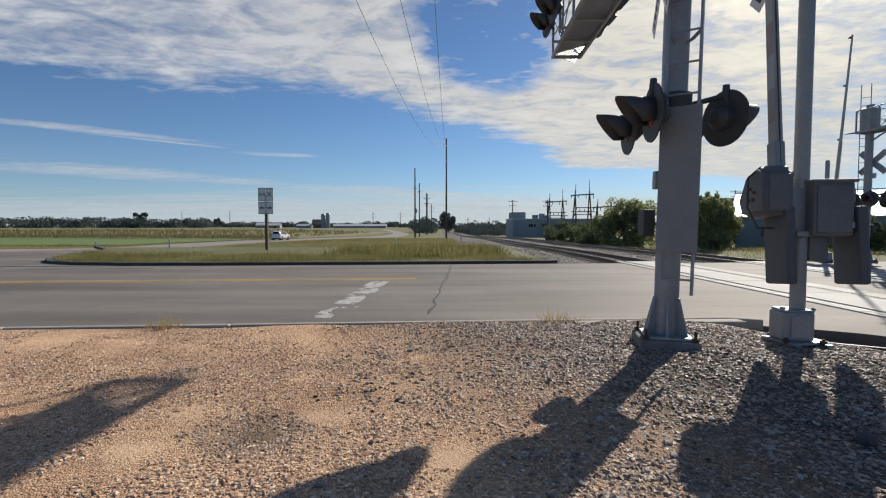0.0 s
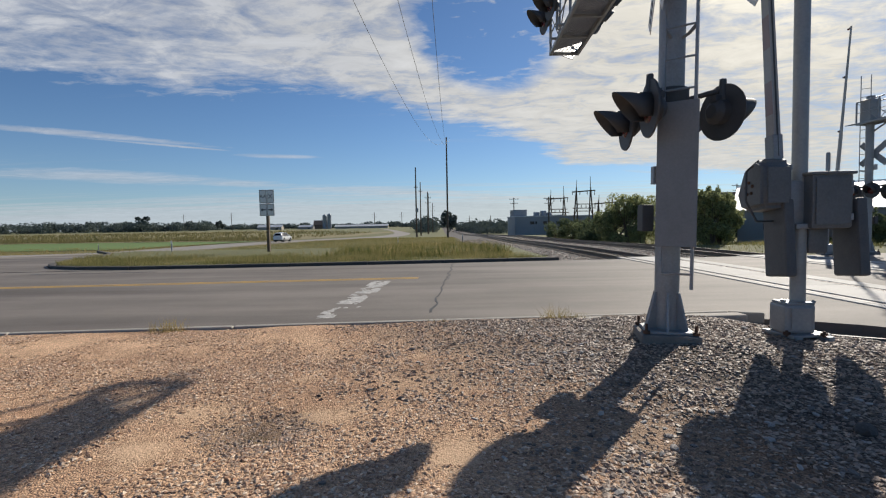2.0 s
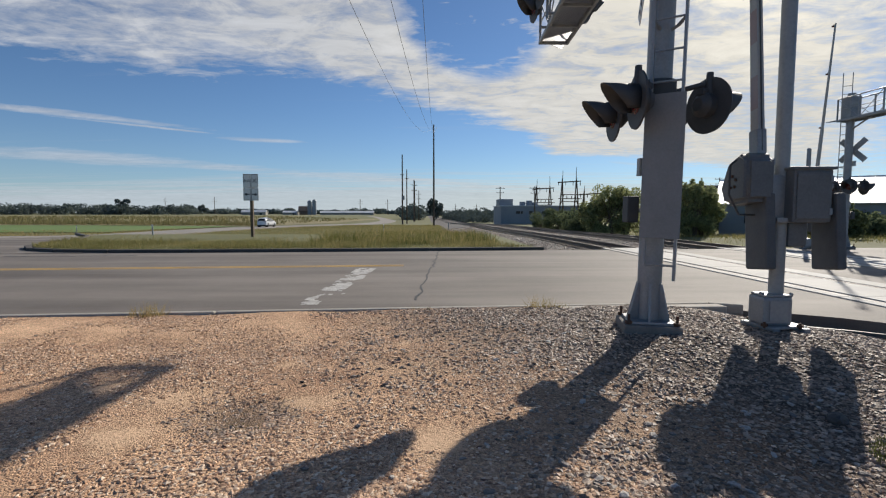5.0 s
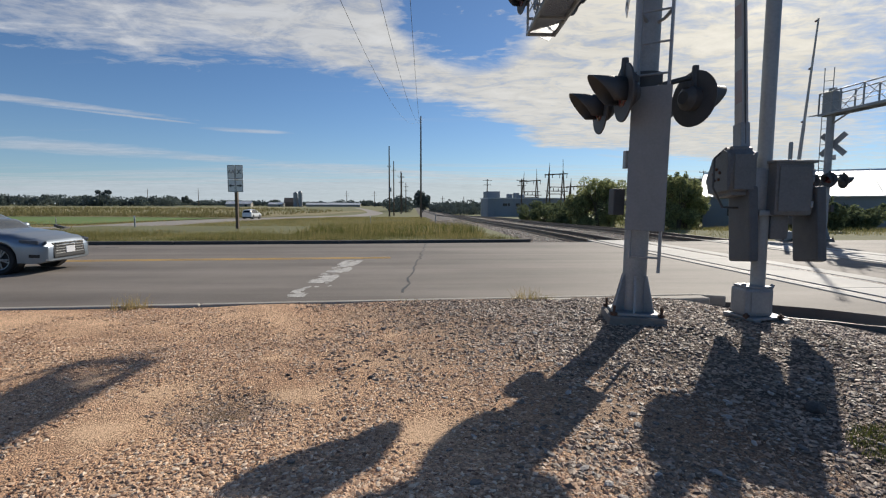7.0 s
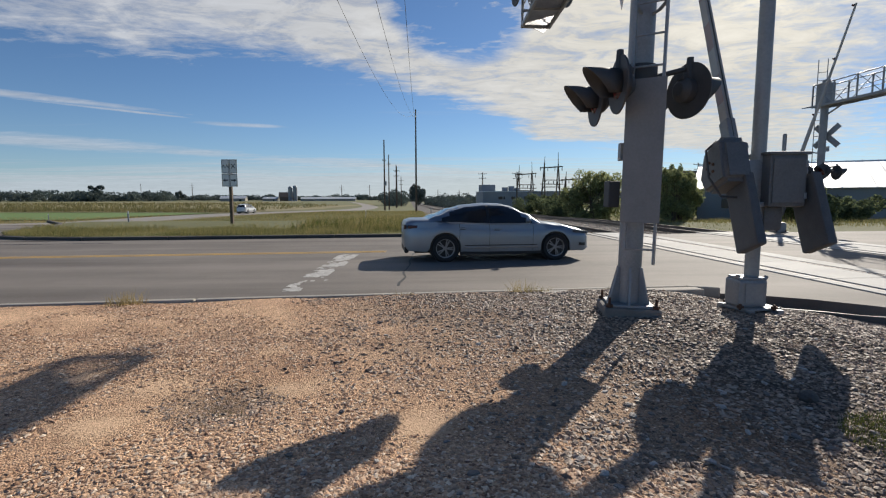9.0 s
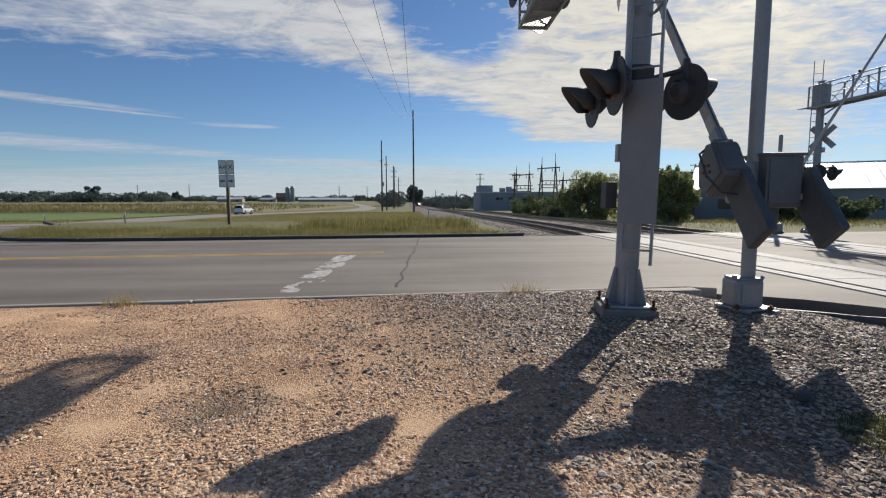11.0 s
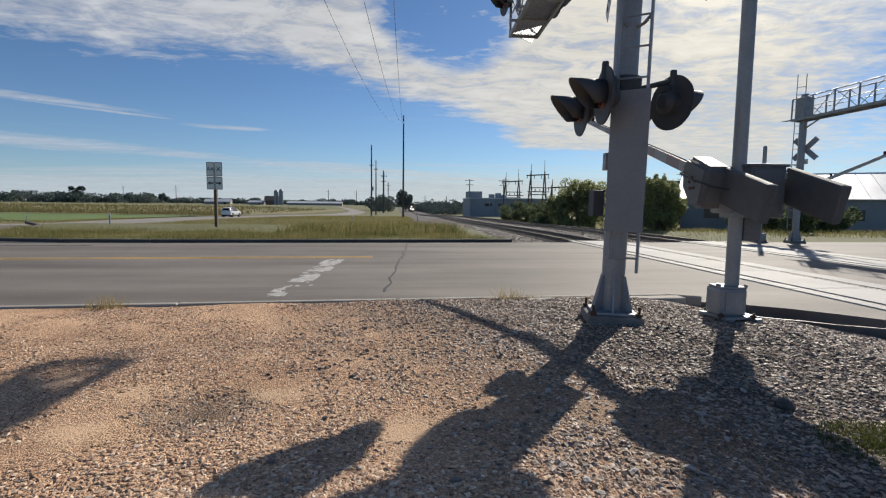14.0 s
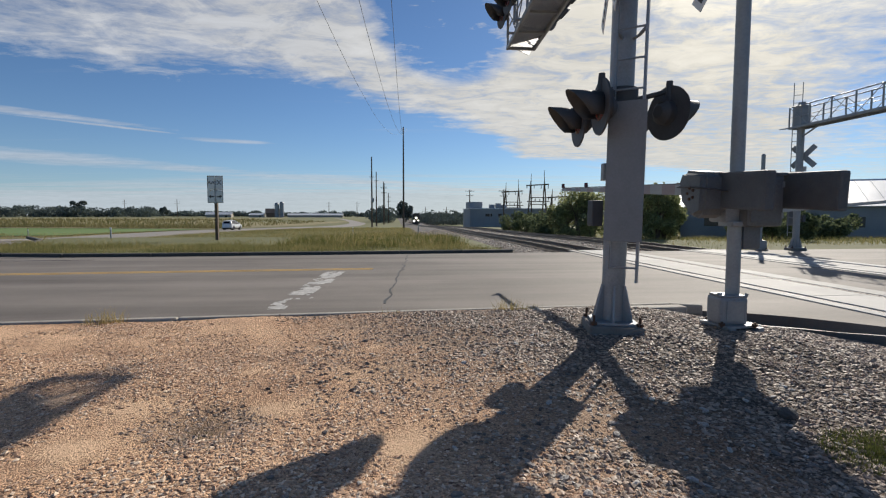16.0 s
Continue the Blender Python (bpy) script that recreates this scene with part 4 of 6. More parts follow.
def make_car(name, m, label, p):
    """A car along local +x: lower body lofted from a deck line and a plan taper with cut arches, glasshouse, wheels and fittings."""
    root = thing(name, m, label, "car")
    L0, L1, axles, R = p["rear"], p["front"], p["axles"], p["wheel"]
    xs = sorted(set([L0, L0 + 0.015, L0 + 0.05, L0 + 0.11, L1 - 0.11, L1 - 0.05, L1 - 0.015, L1] + [round(L0 + (L1 - L0) * i / 52, 3) for i in range(1, 52)]
                    + [round(a + (R + 0.05) * math.cos(math.pi * k / 14), 3) for a in axles for k in range(15)]))
    xs = [x for i, x in enumerate(xs) if i == 0 or x - xs[i - 1] > 0.004]
    bm = bmesh.new()
    rows = []
    for x in xs:
        e = max(0, (abs(x - (L0 + L1) / 2) - (L1 - L0) * 0.36) / ((L1 - L0) * 0.14))
        w = p["half"] * (1 - 0.05 * e ** 2 - 0.17 * e ** 6)
        top, sill = lerp_table(p["deck"], x), lerp_table(p["sill"], x)
        low = sill
        arch = False
        for a in axles:
            d = (R + 0.05) ** 2 - (x - a) ** 2
            if d > 0 and R + math.sqrt(d) > sill:
                low, arch = max(low, R + math.sqrt(d)), True
        sh = top - 0.05
        mid = max(low + 0.03, 0.60)
        flare = 0.012 if arch else 0
        zs = [(0.0, low + 0.0 if not arch else low), (w * 0.86, low), (w * 0.985 + flare, low + 0.012), (w * 0.998, low + (mid - low) * 0.45), (w, mid), (w * 0.992, mid + (sh - mid) * 0.45), (w * 0.975, mid + (sh - mid) * 0.62),
              (w * 0.972, mid + (sh - mid) * 0.66), (w * 0.955, sh), (w * 0.90, top - 0.008), (w * 0.74, top + 0.012), (w * 0.4, top + 0.028), (0.0, top + 0.032)]
        rows.append([[bm.verts.new((x, s * y, z)) for y, z in zs] for s in (-1, 1)])
    for a, b in zip(rows, rows[1:]):
        for s in (0, 1):
            for i in range(len(a[0]) - 1):
                q = (a[s][i], b[s][i], b[s][i + 1], a[s][i + 1])
                bm.faces.new(q if s == 0 else q[::-1])
    for r in (rows[0], rows[-1]):
        for s in (0, 1):
            bm.faces.new(r[s] if (r is rows[0]) == (s == 1) else r[s][::-1])
    bmesh.ops.remove_doubles(bm, verts=bm.verts, dist=0.0005)
    bmesh.ops.recalc_face_normals(bm, faces=bm.faces)
    body = part("body", bm, p["paint"], root, smooth=True)
    # glasshouse: window line below, roof line above
    gx = [x for x in np.linspace(p["glass"][0], p["glass"][1], 45)]
    bm = bmesh.new()
    rows = []
    for x in gx:
        x = float(x)
        base, top = lerp_table(p["deck"], x) - 0.01, lerp_table(p["roof"], x)
        t = (top - base) / p["cabin"]
        wb = p["half"] * 0.945 - 0.10 * max(0, (x - p["glass"][1] + 0.5) / 0.5) ** 2 - 0.12 * max(0, (p["glass"][0] + 0.5 - x) / 0.5) ** 2
        wt = wb - (p["half"] - 0.60) * max(0, t)
        pts = [(wb, base), (wb + (wt - wb) * 0.5 + 0.012, base + (top - base) * 0.5), (wb + (wt - wb) * 0.86, base + (top - base) * 0.84), (wt - 0.02, base + (top - base) * 0.93), (wt - 0.10, top - 0.012 * t), (wt * 0.5, top + 0.018 * t), (0, top + 0.026 * t)]
        rows.append([[bm.verts.new((x, s * y, z)) for y, z in pts] for s in (-1, 1)])
    scr, back = p["screens"]
    for k, (a, b) in enumerate(zip(rows, rows[1:])):
        x = float(gx[k] + gx[k + 1]) / 2
        for s in (0, 1):
            for i in range(6):
                q = (a[s][i], b[s][i], b[s][i + 1], a[s][i + 1])
                f = bm.faces.new(q if s == 0 else q[::-1])
                front_glass, back_glass = x > scr[0] and x < scr[1], x < back[1] and x > back[0]
                if i < 3:
                    side = p["side"][0] + 0.32 * max(0, i - 0) * 0.5 < x < p["side"][1] - 0.28 * i
                    pillar = any(abs(x - c) < 0.035 for c in p["pillars"])
                    f.material_index = 1 if side and i < 3 and not pillar else (3 if side else 0)
                    if i == 2:
                        f.material_index = f.material_index if f.material_index else 0
                elif front_glass and i >= 4:
                    f.material_index = 2
                elif back_glass and i >= 4:
                    f.material_index = 1
                else:
                    f.material_index = 0
    bmesh.ops.remove_doubles(bm, verts=bm.verts, dist=0.0005)
    bmesh.ops.recalc_face_normals(bm, faces=bm.faces)
    part("cabin", bm, [p["paint"], TINT, SHIELD, TRIM], root, "roof with dark tinted windows", True)
    # chrome line under the windows, sill strip, shut lines, handles
    for s in (-1, 1):
        y = s * p["half"]
        bm = bmesh.new()
        tube_path(bm, [(p["side"][0] + 0.1, y * 0.962, lerp_table(p["deck"], p["side"][0] + 0.1) - 0.03), ((p["side"][0] + p["side"][1]) / 2, y * 0.966, lerp_table(p["deck"], 0) - 0.03), (p["side"][1] - 0.05, y * 0.962, lerp_table(p["deck"], p["side"][1]) - 0.035)], 0.009, 6)
        part("window_trim", bm, CHROME, root)
        bm = box(bmesh.new(), (axles[1] - axles[0] - 2 * R - 0.26, 0.022, 0.055), pose((axles[0] + axles[1]) / 2, y * 0.998, lerp_table(p["sill"], 0) + 0.12), 0.008)
        part("sill_strip", bm, p["strip"], root)
        part("sill_groove", box(bmesh.new(), (axles[1] - axles[0] - 2 * R - 0.30, 0.012, 0.022), pose((axles[0] + axles[1]) / 2, y * 0.999, lerp_table(p["sill"], 0) + 0.175), 0.004), TRIM, root)
        bm = box(bmesh.new(), (axles[1] - axles[0] - 2 * R - 0.06, 0.10, 0.10), pose((axles[0] + axles[1]) / 2, y * 0.93, lerp_table(p["sill"], 0) - 0.01), 0.02)
        part("side_skirt", bm, TRIM, root)
        for x in p["doors"]:
            bm = bmesh.new()
            zt, zb = lerp_table(p["deck"], x) - 0.05, lerp_table(p["sill"], x) + 0.03
            tube_path(bm, [(x, y * 0.957, zt), (x + 0.01, y * 0.996, 0.70), (x, y * 1.0, 0.6), (x - 0.01, y * 0.997, zb)], 0.004, 5)
            part("shut_line", bm, TRIM, root)
        for x in p["handles"]:
            bm = box(bmesh.new(), (0.21, 0.03, 0.035), pose(x, y * 0.985, lerp_table(p["deck"], x) - 0.155), 0.012)
            part("door_handle", bm, p["paint"], root, smooth=True)
            part("handle_recess", box(bmesh.new(), (0.14, 0.006, 0.055), pose(x - 0.01, y * 0.982, lerp_table(p["deck"], x) - 0.16), 0.002), TRIM, root)
        bm = bmesh.new()
        bmesh.ops.create_uvsphere(bm, u_segments=14, v_segments=8, radius=1, matrix=pose(p["mirror"], y * 1.11, lerp_table(p["deck"], p["mirror"]) + 0.06) @ Matrix.Diagonal((0.075, 0.12, 0.075, 1)))
        box(bm, (0.05, 0.16, 0.03), pose(p["mirror"], y * 1.0, lerp_table(p["deck"], p["mirror"]) + 0.01), 0.008)
        part("wing_mirror", bm, p["paint"], root, smooth=True)
        # lamps hug the corners
        zf, zr = p["lamp_z"]
        bm = bmesh.new()
        box(bm, (0.36, 0.04, 0.065), Matrix.Translation((L1 - 0.29, y * 0.952, zf + 0.015)) @ pose(0, 0, 0, 0, 6, -s * 13), 0.02)
        box(bm, (0.05, 0.22, 0.075), Matrix.Translation((L1 - 0.075, y * 0.735, zf - 0.02)) @ pose(0, 0, 0, 0, 0, -s * 30), 0.02)
        part("headlight", bm, HEADL, root, "clear slanted headlight", True)
        bm = bmesh.new()
        box(bm, (0.24, 0.03, 0.085), Matrix.Translation((L0 + 0.20, y * 0.915, zr)) @ pose(0, 0, 0, 0, 0, s * 12), 0.02)
        box(bm, (0.04, 0.30, 0.11), Matrix.Translation((L0 + 0.035, y * 0.70, zr)) @ pose(0, 0, 0, 0, 0, s * 10), 0.015)
        part("tail_light", bm, TAIL, root, "dark red tail light", True)
        bm = box(bmesh.new(), (0.05, 0.26, 0.15), Matrix.Translation((L1 - 0.10, y * 0.70, 0.40)) @ pose(0, 0, 0, 0, 0, -s * 24), 0.02)
        box(bm, (0.20, 0.03, 0.075), Matrix.Translation((L1 - 0.20, y * 0.94, 0.40)) @ pose(0, 0, 0, 0, 4, -s * 22), 0.014)
        part("bumper_intake", bm, TRIM, root)
        bm = box(bmesh.new(), (0.03, 0.34, 0.03), Matrix.Translation((L1 - 0.08, y * 0.66, 0.305)) @ pose(0, 0, 0, 0, 0, -s * 22), 0.008)
        part("intake_trim", bm, CHROME, root)
    bm = box(bmesh.new(), (0.05, 1.10, 0.36), Matrix.Translation((L1 - 0.012, 0, 0.50)) @ pose(0, 0, 0, 0, -6, 0), 0.03)
    grille = part("grille", bm, TRIM, root, "wide dark grille with bright bars")
    for i in range(6):
        part("grille_bar", box(bmesh.new(), (0.02, 0.98, 0.016), pose(L1 + 0.016 - 0.006 * i * 0, 0, 0.37 + 0.06 * i), 0.004), CHROME, grille)
    part("number_plate", box(bmesh.new(), (0.012, 0.31, 0.15), pose(L1 + 0.03, 0, 0.50), 0.004), PLATE, grille, "pale plain number plate")
    part("number_plate", box(bmesh.new(), (0.012, 0.31, 0.15), pose(L0 - 0.004, 0, 0.78), 0.004), PLATE, root, "pale plain number plate")
    part("rear_bumper", box(bmesh.new(), (0.10, 1.5, 0.16), pose(L0 + 0.05, 0, 0.30), 0.03), TRIM, root)
    part("undertray", box(bmesh.new(), (L1 - L0 - 0.5, p["half"] * 1.5, 0.10), pose((L0 + L1) / 2, 0, 0.26), 0.03), TRIM, root)
    for a in axles:
        for s in (-1, 1):
            part("wheel_well", rod(bmesh.new(), (a, s * (p["half"] - 0.30), R + 0.02), (a, s * (p["half"] - 0.08), R + 0.02), R + 0.045, seg=28), TRIM, root)
    wheels = []
    for a in axles:
        for s in (-1, 1):
            w = make_wheel(root, R, s)
            w.matrix_local = pose(a, s * (p["half"] - 0.105), R)
            wheels.append((w, a, s * (p["half"] - 0.105)))
    return root, wheels


def make_wheel(root, R, s):
    bm = bmesh.new()
    prof = [(0.70, -0.10), (0.93, -0.112), (0.985, -0.095), (1.0, -0.06), (1.0, 0.06), (0.985, 0.095), (0.93, 0.112), (0.70, 0.10)]
    n = 40
    rings = [[bm.verts.new((R * k * math.cos(2 * math.pi * i / n), y, R * k * math.sin(2 * math.pi * i / n))) for k, y in prof] for i in range(n)]
    for i in range(n):
        a, b = rings[i], rings[(i + 1) % n]
        for k in range(len(prof) - 1):
            bm.faces.new((a[k], a[k + 1], b[k + 1], b[k]))
    bmesh.ops.recalc_face_normals(bm, faces=bm.faces)
    wheel = part("wheel", bm, TYRE, root, "black tyre on a bright alloy rim", True)
    bm = bmesh.new()
    ri = R * 0.70
    rim = [[bm.verts.new((r * math.cos(2 * math.pi * i / n), s * y, r * math.sin(2 * math.pi * i / n))) for r, y in ((ri * 1.01, 0.085), (ri * 1.0, 0.102), (ri * 0.93, 0.098), (ri * 0.90, -0.06))] for i in range(n)]
    for i in range(n):
        a, b = rim[i], rim[(i + 1) % n]
        for k in range(3):
            bm.faces.new((a[k], a[k + 1], b[k + 1], b[k]))
    bmesh.ops.recalc_face_normals(bm, faces=bm.faces)
    part("rim", bm, ALLOY, wheel, smooth=True)
    bm = bmesh.new()
    for i in range(5):
        for d in (-9, 9):
            a = radians(72 * i + d)
            p0, p1 = Vector((math.cos(a - radians(d) * 0.3) * ri * 0.16, s * 0.075, math.sin(a - radians(d) * 0.3) * ri * 0.16)), Vector((math.cos(a) * ri * 0.95, s * 0.088, math.sin(a) * ri * 0.95))
            box(bm, ((p1 - p0).length, 0.022, 0.030), Matrix.Translation((p0 + p1) / 2) @ pose(0, 0, 0, 0, -math.degrees(math.atan2((p1 - p0).z, (p1 - p0).x)), 0), 0.005)
    rod(bm, (0, s * 0.05, 0), (0, s * 0.09, 0), ri * 0.20, seg=16)
    part("spokes", bm, ALLOY, wheel)
    bm = rod(bmesh.new(), (0, -s * 0.03, 0), (0, s * 0.02, 0), ri * 0.78, seg=28)
    part("brake_disc", bm, mat("dark brake disc", (0.10, 0.10, 0.10), (0.06, 0.06, 0.06), 0.5, 0.6, 3, 30, 0), wheel)
    return wheel


SEDAN = dict(rear=-2.37, front=2.37, axles=(-1.37, 1.45), wheel=0.335, half=0.915, paint=PAINT, strip=ALLOY,
             deck=[(-2.37, 0.86), (-2.34, 0.99), (-2.15, 1.035), (-1.75, 1.035), (-1.0, 0.985), (0.0, 0.955), (0.9, 0.96), (1.1, 0.955), (1.6, 0.895), (2.05, 0.80), (2.25, 0.73), (2.33, 0.67), (2.37, 0.60)],
             sill=[(-2.37, 0.36), (-2.25, 0.27), (-1.8, 0.25), (0, 0.23), (1.8, 0.24), (2.2, 0.22), (2.37, 0.27)],
             roof=[(-1.86, 1.03), (-1.55, 1.15), (-1.15, 1.30), (-0.75, 1.385), (-0.3, 1.42), (0.1, 1.41), (0.35, 1.365), (0.7, 1.20), (1.12, 0.95)],
             glass=(-1.86, 1.12), cabin=0.46, screens=((0.40, 1.10), (-1.80, -1.0)), side=(-1.42, 0.86), pillars=(-0.28,), doors=(-1.02, -0.26, 0.86), handles=(-0.93, -0.06), mirror=0.70, lamp_z=(0.71, 0.87))
SUV = dict(rear=-2.2, front=2.2, axles=(-1.32, 1.30), wheel=0.35, half=0.90, paint=WPAINT, strip=TRIM,
           deck=[(-2.2, 0.95), (-2.15, 1.12), (-1.8, 1.12), (0.0, 1.06), (0.9, 1.06), (1.2, 1.03), (1.9, 0.93), (2.15, 0.80), (2.2, 0.66)],
           sill=[(-2.2, 0.42), (-1.8, 0.32), (1.8, 0.32), (2.2, 0.34)],
           roof=[(-2.18, 1.12), (-1.95, 1.50), (-1.6, 1.62), (-0.5, 1.68), (0.15, 1.63), (0.6, 1.40), (1.1, 1.05)],
           glass=(-2.18, 1.1), cabin=0.60, screens=((0.3, 1.05), (-2.15, -1.85)), side=(-1.9, 0.75), pillars=(-1.1, -0.2), doors=(-1.0, -0.2, 0.85), handles=(-0.9, -0.05), mirror=0.65, lamp_z=(0.80, 1.05))

ROAD_CAR_Y = 11.42 + 0.92


def car_pose(x):
    return pose(x, road_y(x, ROAD_CAR_Y), 0.004, 0, 0, 4.2 - 2.5 * (1 - smooth(-6.5, 1.0, x)))


sedan, sedan_wheels = make_car("car", car_pose(-40), "silver four-door sedan with dark tinted windows on the road", SEDAN)
sedan.scale = (0.95, 0.95, 0.95)
px, py = -29.4, 90.0
suv, suv_wheels = make_car("car", pose(px, py, height(px, py) + 0.105, 0, 0, 84), "white small car with a dark rear on the side road", SUV)

# ---- growing things ----


def leaf_mat(name, a, b, glow=0.45):
    if name in MATS:
        return MATS[name]
    m = MATS[name] = bpy.data.materials.new(name)
    m.use_nodes = True
    nt = m.node_tree
    nt.nodes.remove(nt.nodes["Principled BSDF"])
    g = nt.nodes.new("ShaderNodeNewGeometry")
    tc = nt.nodes.new("ShaderNodeTexCoord")
    n = node(nt, "ShaderNodeTexNoise", Scale=0.4, Detail=4.0)
    nt.links.new(tc.outputs["Object"], n.inputs["Vector"])
    f = math_node(nt, "ADD", math_node(nt, "MULTIPLY", g.outputs["Random Per Island"], 0.40), math_node(nt, "MULTIPLY", n.outputs["Fac"], 0.60))
    col = ramp(nt, f, [(0.28, b), (0.72, a)])
    d, t, mx = nt.nodes.new("ShaderNodeBsdfDiffuse"), nt.nodes.new("ShaderNodeBsdfTranslucent"), nt.nodes.new("ShaderNodeMixShader")
    nt.links.new(col, d.inputs[0]), nt.links.new(col, t.inputs[0])
    mx.inputs[0].default_value = glow
    nt.links.new(d.outputs[0], mx.inputs[1]), nt.links.new(t.outputs[0], mx.inputs[2])
    nt.links.new(mx.outputs[0], nt.nodes["Material Output"].inputs[0])
    return m


GRASS = leaf_mat("mixed verge grass", (0.42, 0.35, 0.16), (0.13, 0.15, 0.05), 0.35)
STRAW = leaf_mat("dry seeding grass", (0.50, 0.38, 0.19), (0.24, 0.21, 0.08), 0.4)
WEED = leaf_mat("dark green weeds", (0.22, 0.22, 0.07), (0.07, 0.09, 0.03), 0.35)
# leaf green raised and greyed to carry the glare veiling the bushes
LEAF = leaf_mat("willow leaves paled for glare", (0.44, 0.45, 0.22), (0.18, 0.21, 0.105), 0.5)
HEDGE = leaf_mat("dull scrub leaves", (0.22, 0.25, 0.13), (0.09, 0.115, 0.065), 0.4)
# haze over the distance is put into this colour, paler and bluer
HAZELEAF = leaf_mat("distant foliage paled for haze", (0.16, 0.19, 0.17), (0.10, 0.125, 0.12), 0.2)
CORN = leaf_mat("ripening maize", (0.27, 0.23, 0.11), (0.13, 0.135, 0.06), 0.35)


def raw_mesh(name, co, faces, material, label="", category="", kind="", parent=None):
    me = bpy.data.meshes.new(name)
    me.from_pydata(co.tolist(), [], faces.tolist())
    me.materials.append(material)
    ob = new(name, me)
    ob.parent = parent
    return tagged(ob, label, category, kind=kind)


def blades(name, spots, tall, wide, lean, material, label, category, seed, kind="stuff", parent=None):
    """Narrow three-cornered blades at the given (x, y, z) spots."""
    rng = np.random.default_rng(seed)
    s = np.array(spots)
    n = len(s)
    a = rng.uniform(0, 2 * np.pi, n)
    # patches of taller and shorter growth
    lush = 0.5 + 0.5 * np.sin(s[:, 0] * 0.9 + 2 * np.sin(s[:, 1] * 0.7)) * np.sin(s[:, 1] * 0.55 + s[:, 0] * 0.31)
    h = tall * rng.uniform(0.4, 1.2, n) * (0.55 + 0.8 * lush)
    side = np.stack([np.cos(a), np.sin(a), 0 * a], 1) * (wide / 2)
    la, ll = rng.uniform(0, 2 * np.pi, n), lean * rng.uniform(0, 1, n) * h
    tip = s + np.stack([np.cos(la) * ll, np.sin(la) * ll, h], 1)
    co = np.stack([s - side, s + side, tip], 1).reshape(-1, 3)
    return raw_mesh(name, co, np.arange(3 * n).reshape(n, 3), material, label, category, kind, parent)


def clumps(name, blobs, leaf, material, seed, label="", category="", kind="", parent=None):
    """Crowns made of many small leaf sprays: blobs are (centre, radii, count)."""
    rng = np.random.default_rng(seed)
    out = []
    for c, r, n in blobs:
        d = rng.normal(size=(n, 3))
        d /= np.linalg.norm(d, axis=1)[:, None]
        k = rng.uniform(0.45, 1.08, n) ** 0.6
        p = np.array(c) + d * np.array(r) * k[:, None]
        u = rng.normal(size=(n, 3))
        u /= np.linalg.norm(u, axis=1)[:, None]
        v = np.cross(u, rng.normal(size=(n, 3)))
        v /= np.linalg.norm(v, axis=1)[:, None]
        size = leaf * rng.uniform(0.5, 1.3, n)[:, None]
        out.append(np.stack([p - u * size, p + v * size * 0.5, p + u * size, p - v * size * 0.5], 1))
    co = np.concatenate(out).reshape(-1, 3)
    return raw_mesh(name, co, np.arange(len(co)).reshape(-1, 4), material, label, category, kind, parent)


def inside(pt, poly):
    x, y = pt
    r = False
    for (x0, y0), (x1, y1) in zip(poly, poly[1:] + poly[:1]):
        if (y0 > y) != (y1 > y) and x < (x1 - x0) * (y - y0) / (y1 - y0) + x0:
            r = not r
    return r


def sow(poly, n, seed, clump=0.0):
    rng = random.Random(seed)
    xs, ys = [p[0] for p in poly], [p[1] for p in poly]
    out = []
    while len(out) < n:
        x, y = rng.uniform(min(xs), max(xs)), rng.uniform(min(ys), max(ys))
        if inside((x, y), poly) and (not clump or noise.noise((x * 0.35, y * 0.35, seed)) + rng.uniform(-0.5, 0.5) > clump):
            out.append((x, y, height(x, y) + 0.13 * (1 - smooth(20, 34, y)) - 0.01))
    return out


verge_edge = [(4.2, 20.05), (2.5, 19.9), (0, 19.65), (-3, 19.4), (-6, 19.2), (-9, 19.0), (-12, 18.95), (-14.1, 19.25), (-15.6, 20.0), (-16.8, 21.4), (-17.4, 23.2), (-18.0, 26.2), (-20.3, 30.4), (-23.9, 34.7), (-27.2, 38.9)]
side_edge = offset(side_line, 4.3)
verge = verge_edge + [p for p in side_edge if 41 < p[1] < 125] + [(2.0, 125), (3.2, 60), (4.0, 30)]
bm = bmesh.new()
cap = [bm.verts.new((x, y, 0.115)) for x, y in verge_edge[:-2] + [(-20.0, 32), (4.0, 32), (4.1, 26)]]
bm.faces.new(cap)
low = bmesh.ops.extrude_face_region(bm, geom=list(bm.faces))
bmesh.ops.translate(bm, verts=[v for v in low["geom"] if isinstance(v, bmesh.types.BMVert)], vec=(0, 0, -0.8))
bmesh.ops.recalc_face_normals(bm, faces=bm.faces)
tagged(part("verge", bm, SOIL), "grassy verge island between the two roads", "verge", kind="structure")
blades("verge_grass", sow(verge, 60000, 1), 0.24, 0.032, 1.0, GRASS, "uneven green and straw verge grass", "grass", 1)
front = verge_edge[:-3] + [(-17.2, 24.5), (-12, 23), (0, 23.5), (4, 24)]
blades("verge_grass", sow(front, 34000, 2), 0.26, 0.018, 1.0, GRASS, "uncut grass along the shade-darkened kerb", "grass", 2)
blades("seeding_grass", sow(verge, 22000, 3, 0.05), 0.36, 0.014, 0.7, STRAW, "tall dry seeding grass", "grass", 3)
blades("weeds", sow([(-5.5, 21.5), (3.0, 21.0), (3.4, 45), (-2, 62), (-6, 50)], 16000, 4, -0.1), 0.50, 0.04, 0.8, WEED, "rank dark weeds beside the ballast", "weeds", 4)
blades("weeds", sow([(-5.5, 21.5), (3.0, 21.0), (3.4, 45), (-2, 62), (-6, 50)], 9000, 5, 0.0), 0.62, 0.02, 0.6, STRAW, "dry weed stalks beside the ballast", "weeds", 5)
